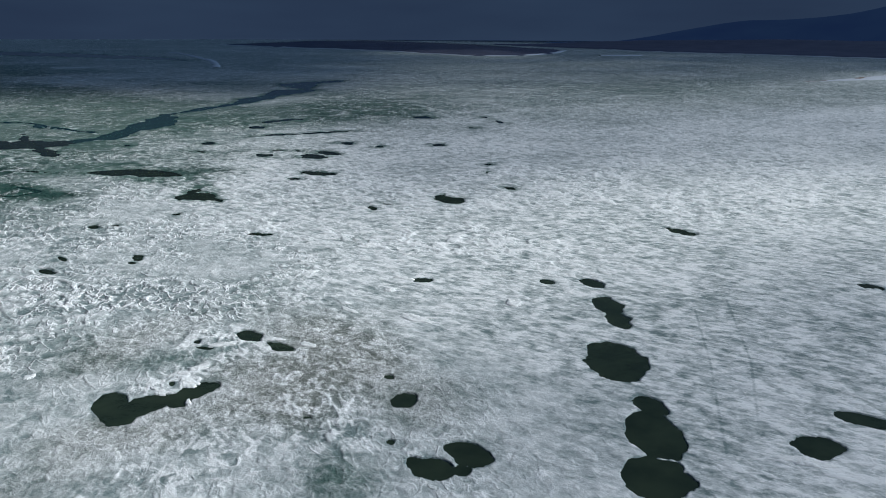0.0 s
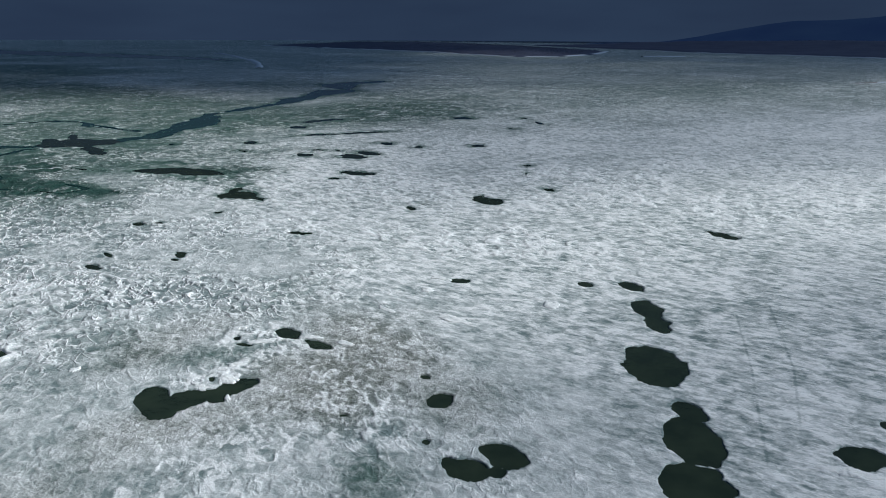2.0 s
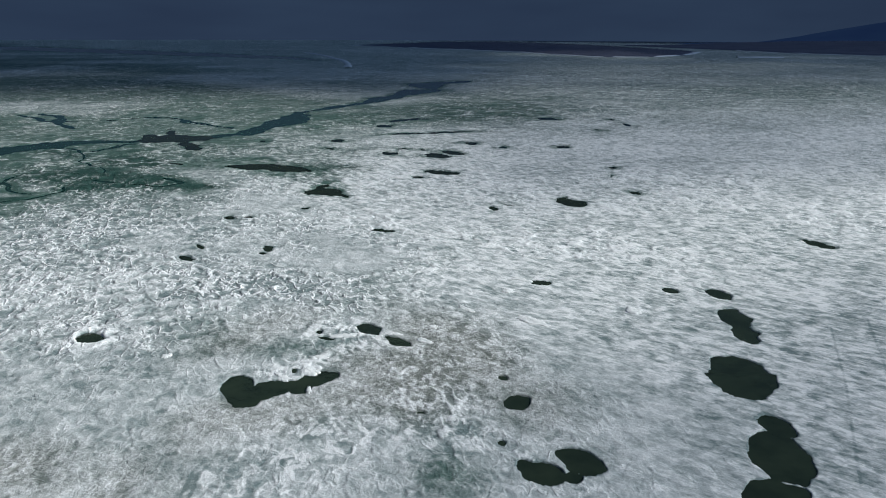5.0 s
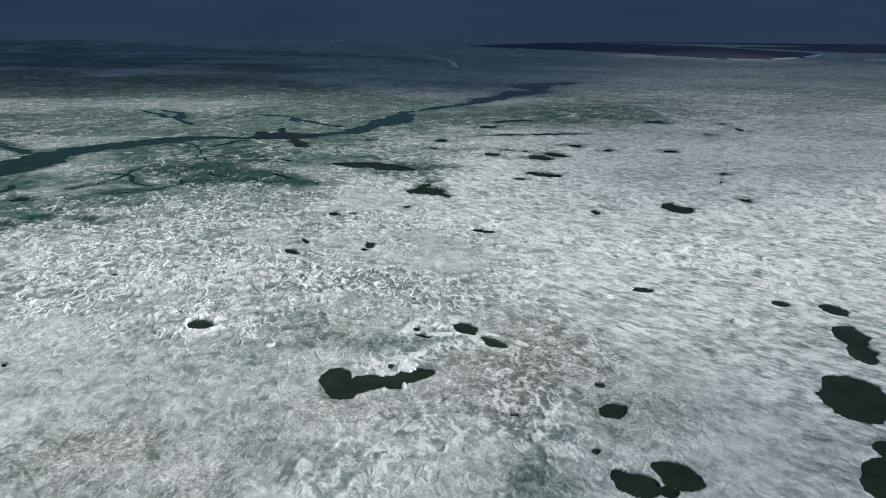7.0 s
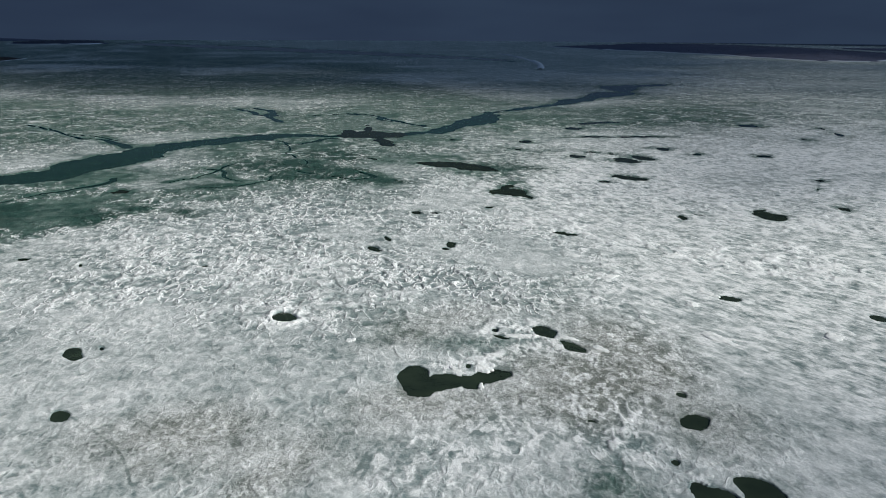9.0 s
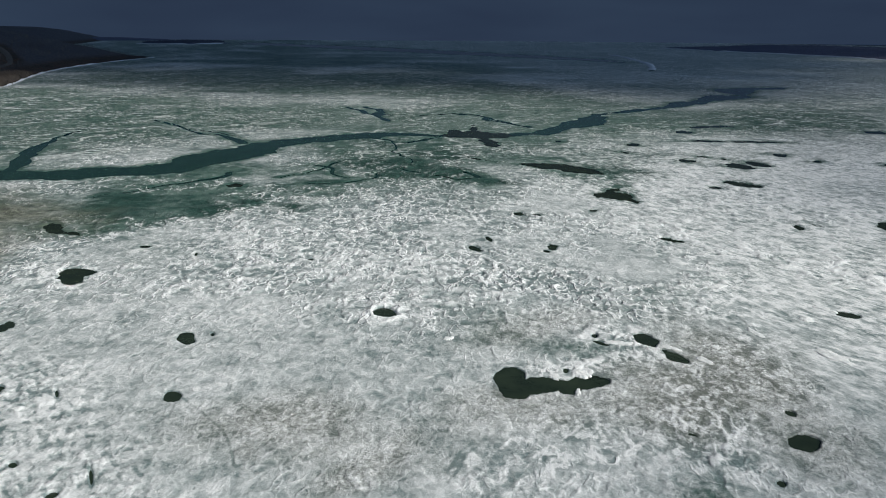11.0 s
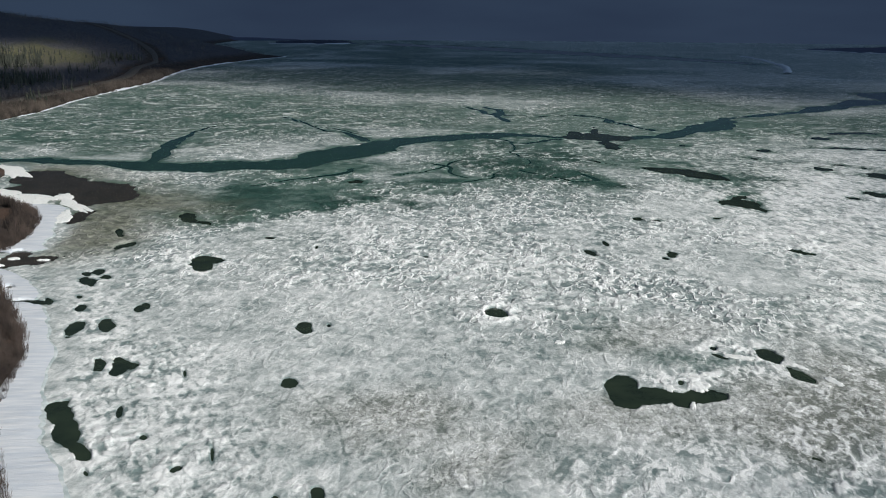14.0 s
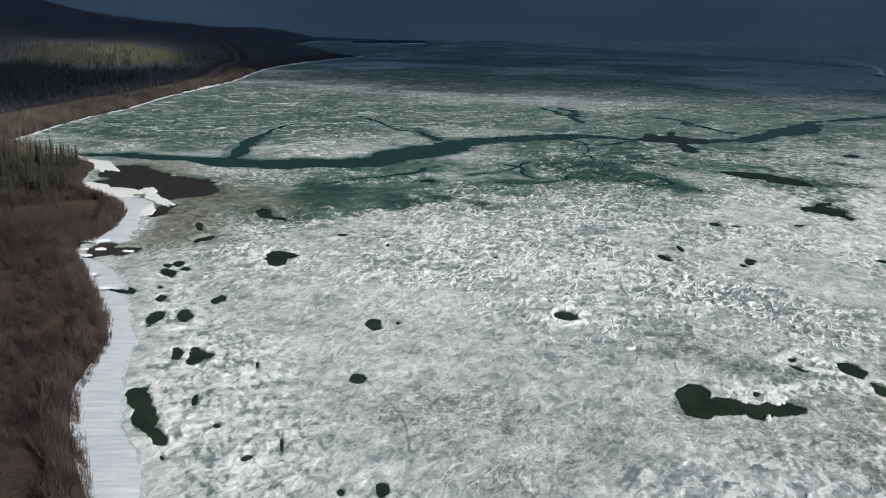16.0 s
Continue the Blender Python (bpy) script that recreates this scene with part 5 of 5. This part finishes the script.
stand("shore_spruces", far_trees, spots_on(rng, 1500, (-30, -10), (480, 1000), lambda d, x, y: smooth(d, 4, 9) * (1 - smooth(d, 20, 30)) * smooth(fbm(x, y, 60, 3, 115), 0.05, 0.15), lambda d, x, y: 0.8),
      FAR_NEEDLE, "small dark spruces among the shore brush", "trees", rng)


def shore_woods(outline, height, count, box, label, seed, size=0.6, mat=HAZED_WOODS):
    g = np.random.default_rng(seed)
    x, y = g.uniform(box[0], box[2], count), g.uniform(box[1], box[3], count)
    d = inland(x, y, outline)
    ok = d > 14
    x, y, d = x[ok], y[ok], d[ok]
    s = np.stack([x, y, height(x, y, d) - 0.4, np.full(len(x), size)], 1)
    stand("far_woods", far_trees, s, mat, label, "forest", g)


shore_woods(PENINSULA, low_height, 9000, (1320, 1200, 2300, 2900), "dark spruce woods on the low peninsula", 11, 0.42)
shore_woods(ISLAND, low_height, 4200, (-410, 3320, -40, 3650), "dark spruce woods covering the island", 12, 0.95, HAZED_ISLAND_WOODS)

# the gravel road above the shore
def gravel_road():
    p = np.array(ROAD, float)
    for _ in range(3):
        q = np.empty((2 * len(p) - 2, 2))
        q[0::2], q[1::2] = p[:-1] * 0.75 + p[1:] * 0.25, p[:-1] * 0.25 + p[1:] * 0.75
        p = np.vstack([p[:1], q, p[-1:]])
    run = np.gradient(p, axis=0)
    run /= np.linalg.norm(run, axis=1)[:, None]
    side = np.stack([-run[:, 1], run[:, 0]], 1)
    xy = p[:, None] + side[:, None] * np.array([-6.5, -5.5, 0, 5.5, 6.5])[None, :, None]
    z = mainland_height(p[:, 0], p[:, 1])[:, None] + np.array([-0.8, 0.55, 0.7, 0.55, -0.8])
    me = mesh_of("road", np.concatenate([xy, z[..., None]], -1).reshape(-1, 3), grid_faces(len(p), 5), GRAVEL)
    tagged(new("road", me), "pale gravel road curving along the lakeshore", "road", kind="structure")


gravel_road()


# ---- rubble ridges and cracks in the ice ----
ridge = "white pressure ridge of broken ice across the lake"
ribbon("pressure_ridge", [(891, 1870), (836, 1673), (757, 1456), (715, 1337), (650, 1201), (582, 1077)], 6, 2.0, ridge, SNOW, "ice ridge", seed=21)
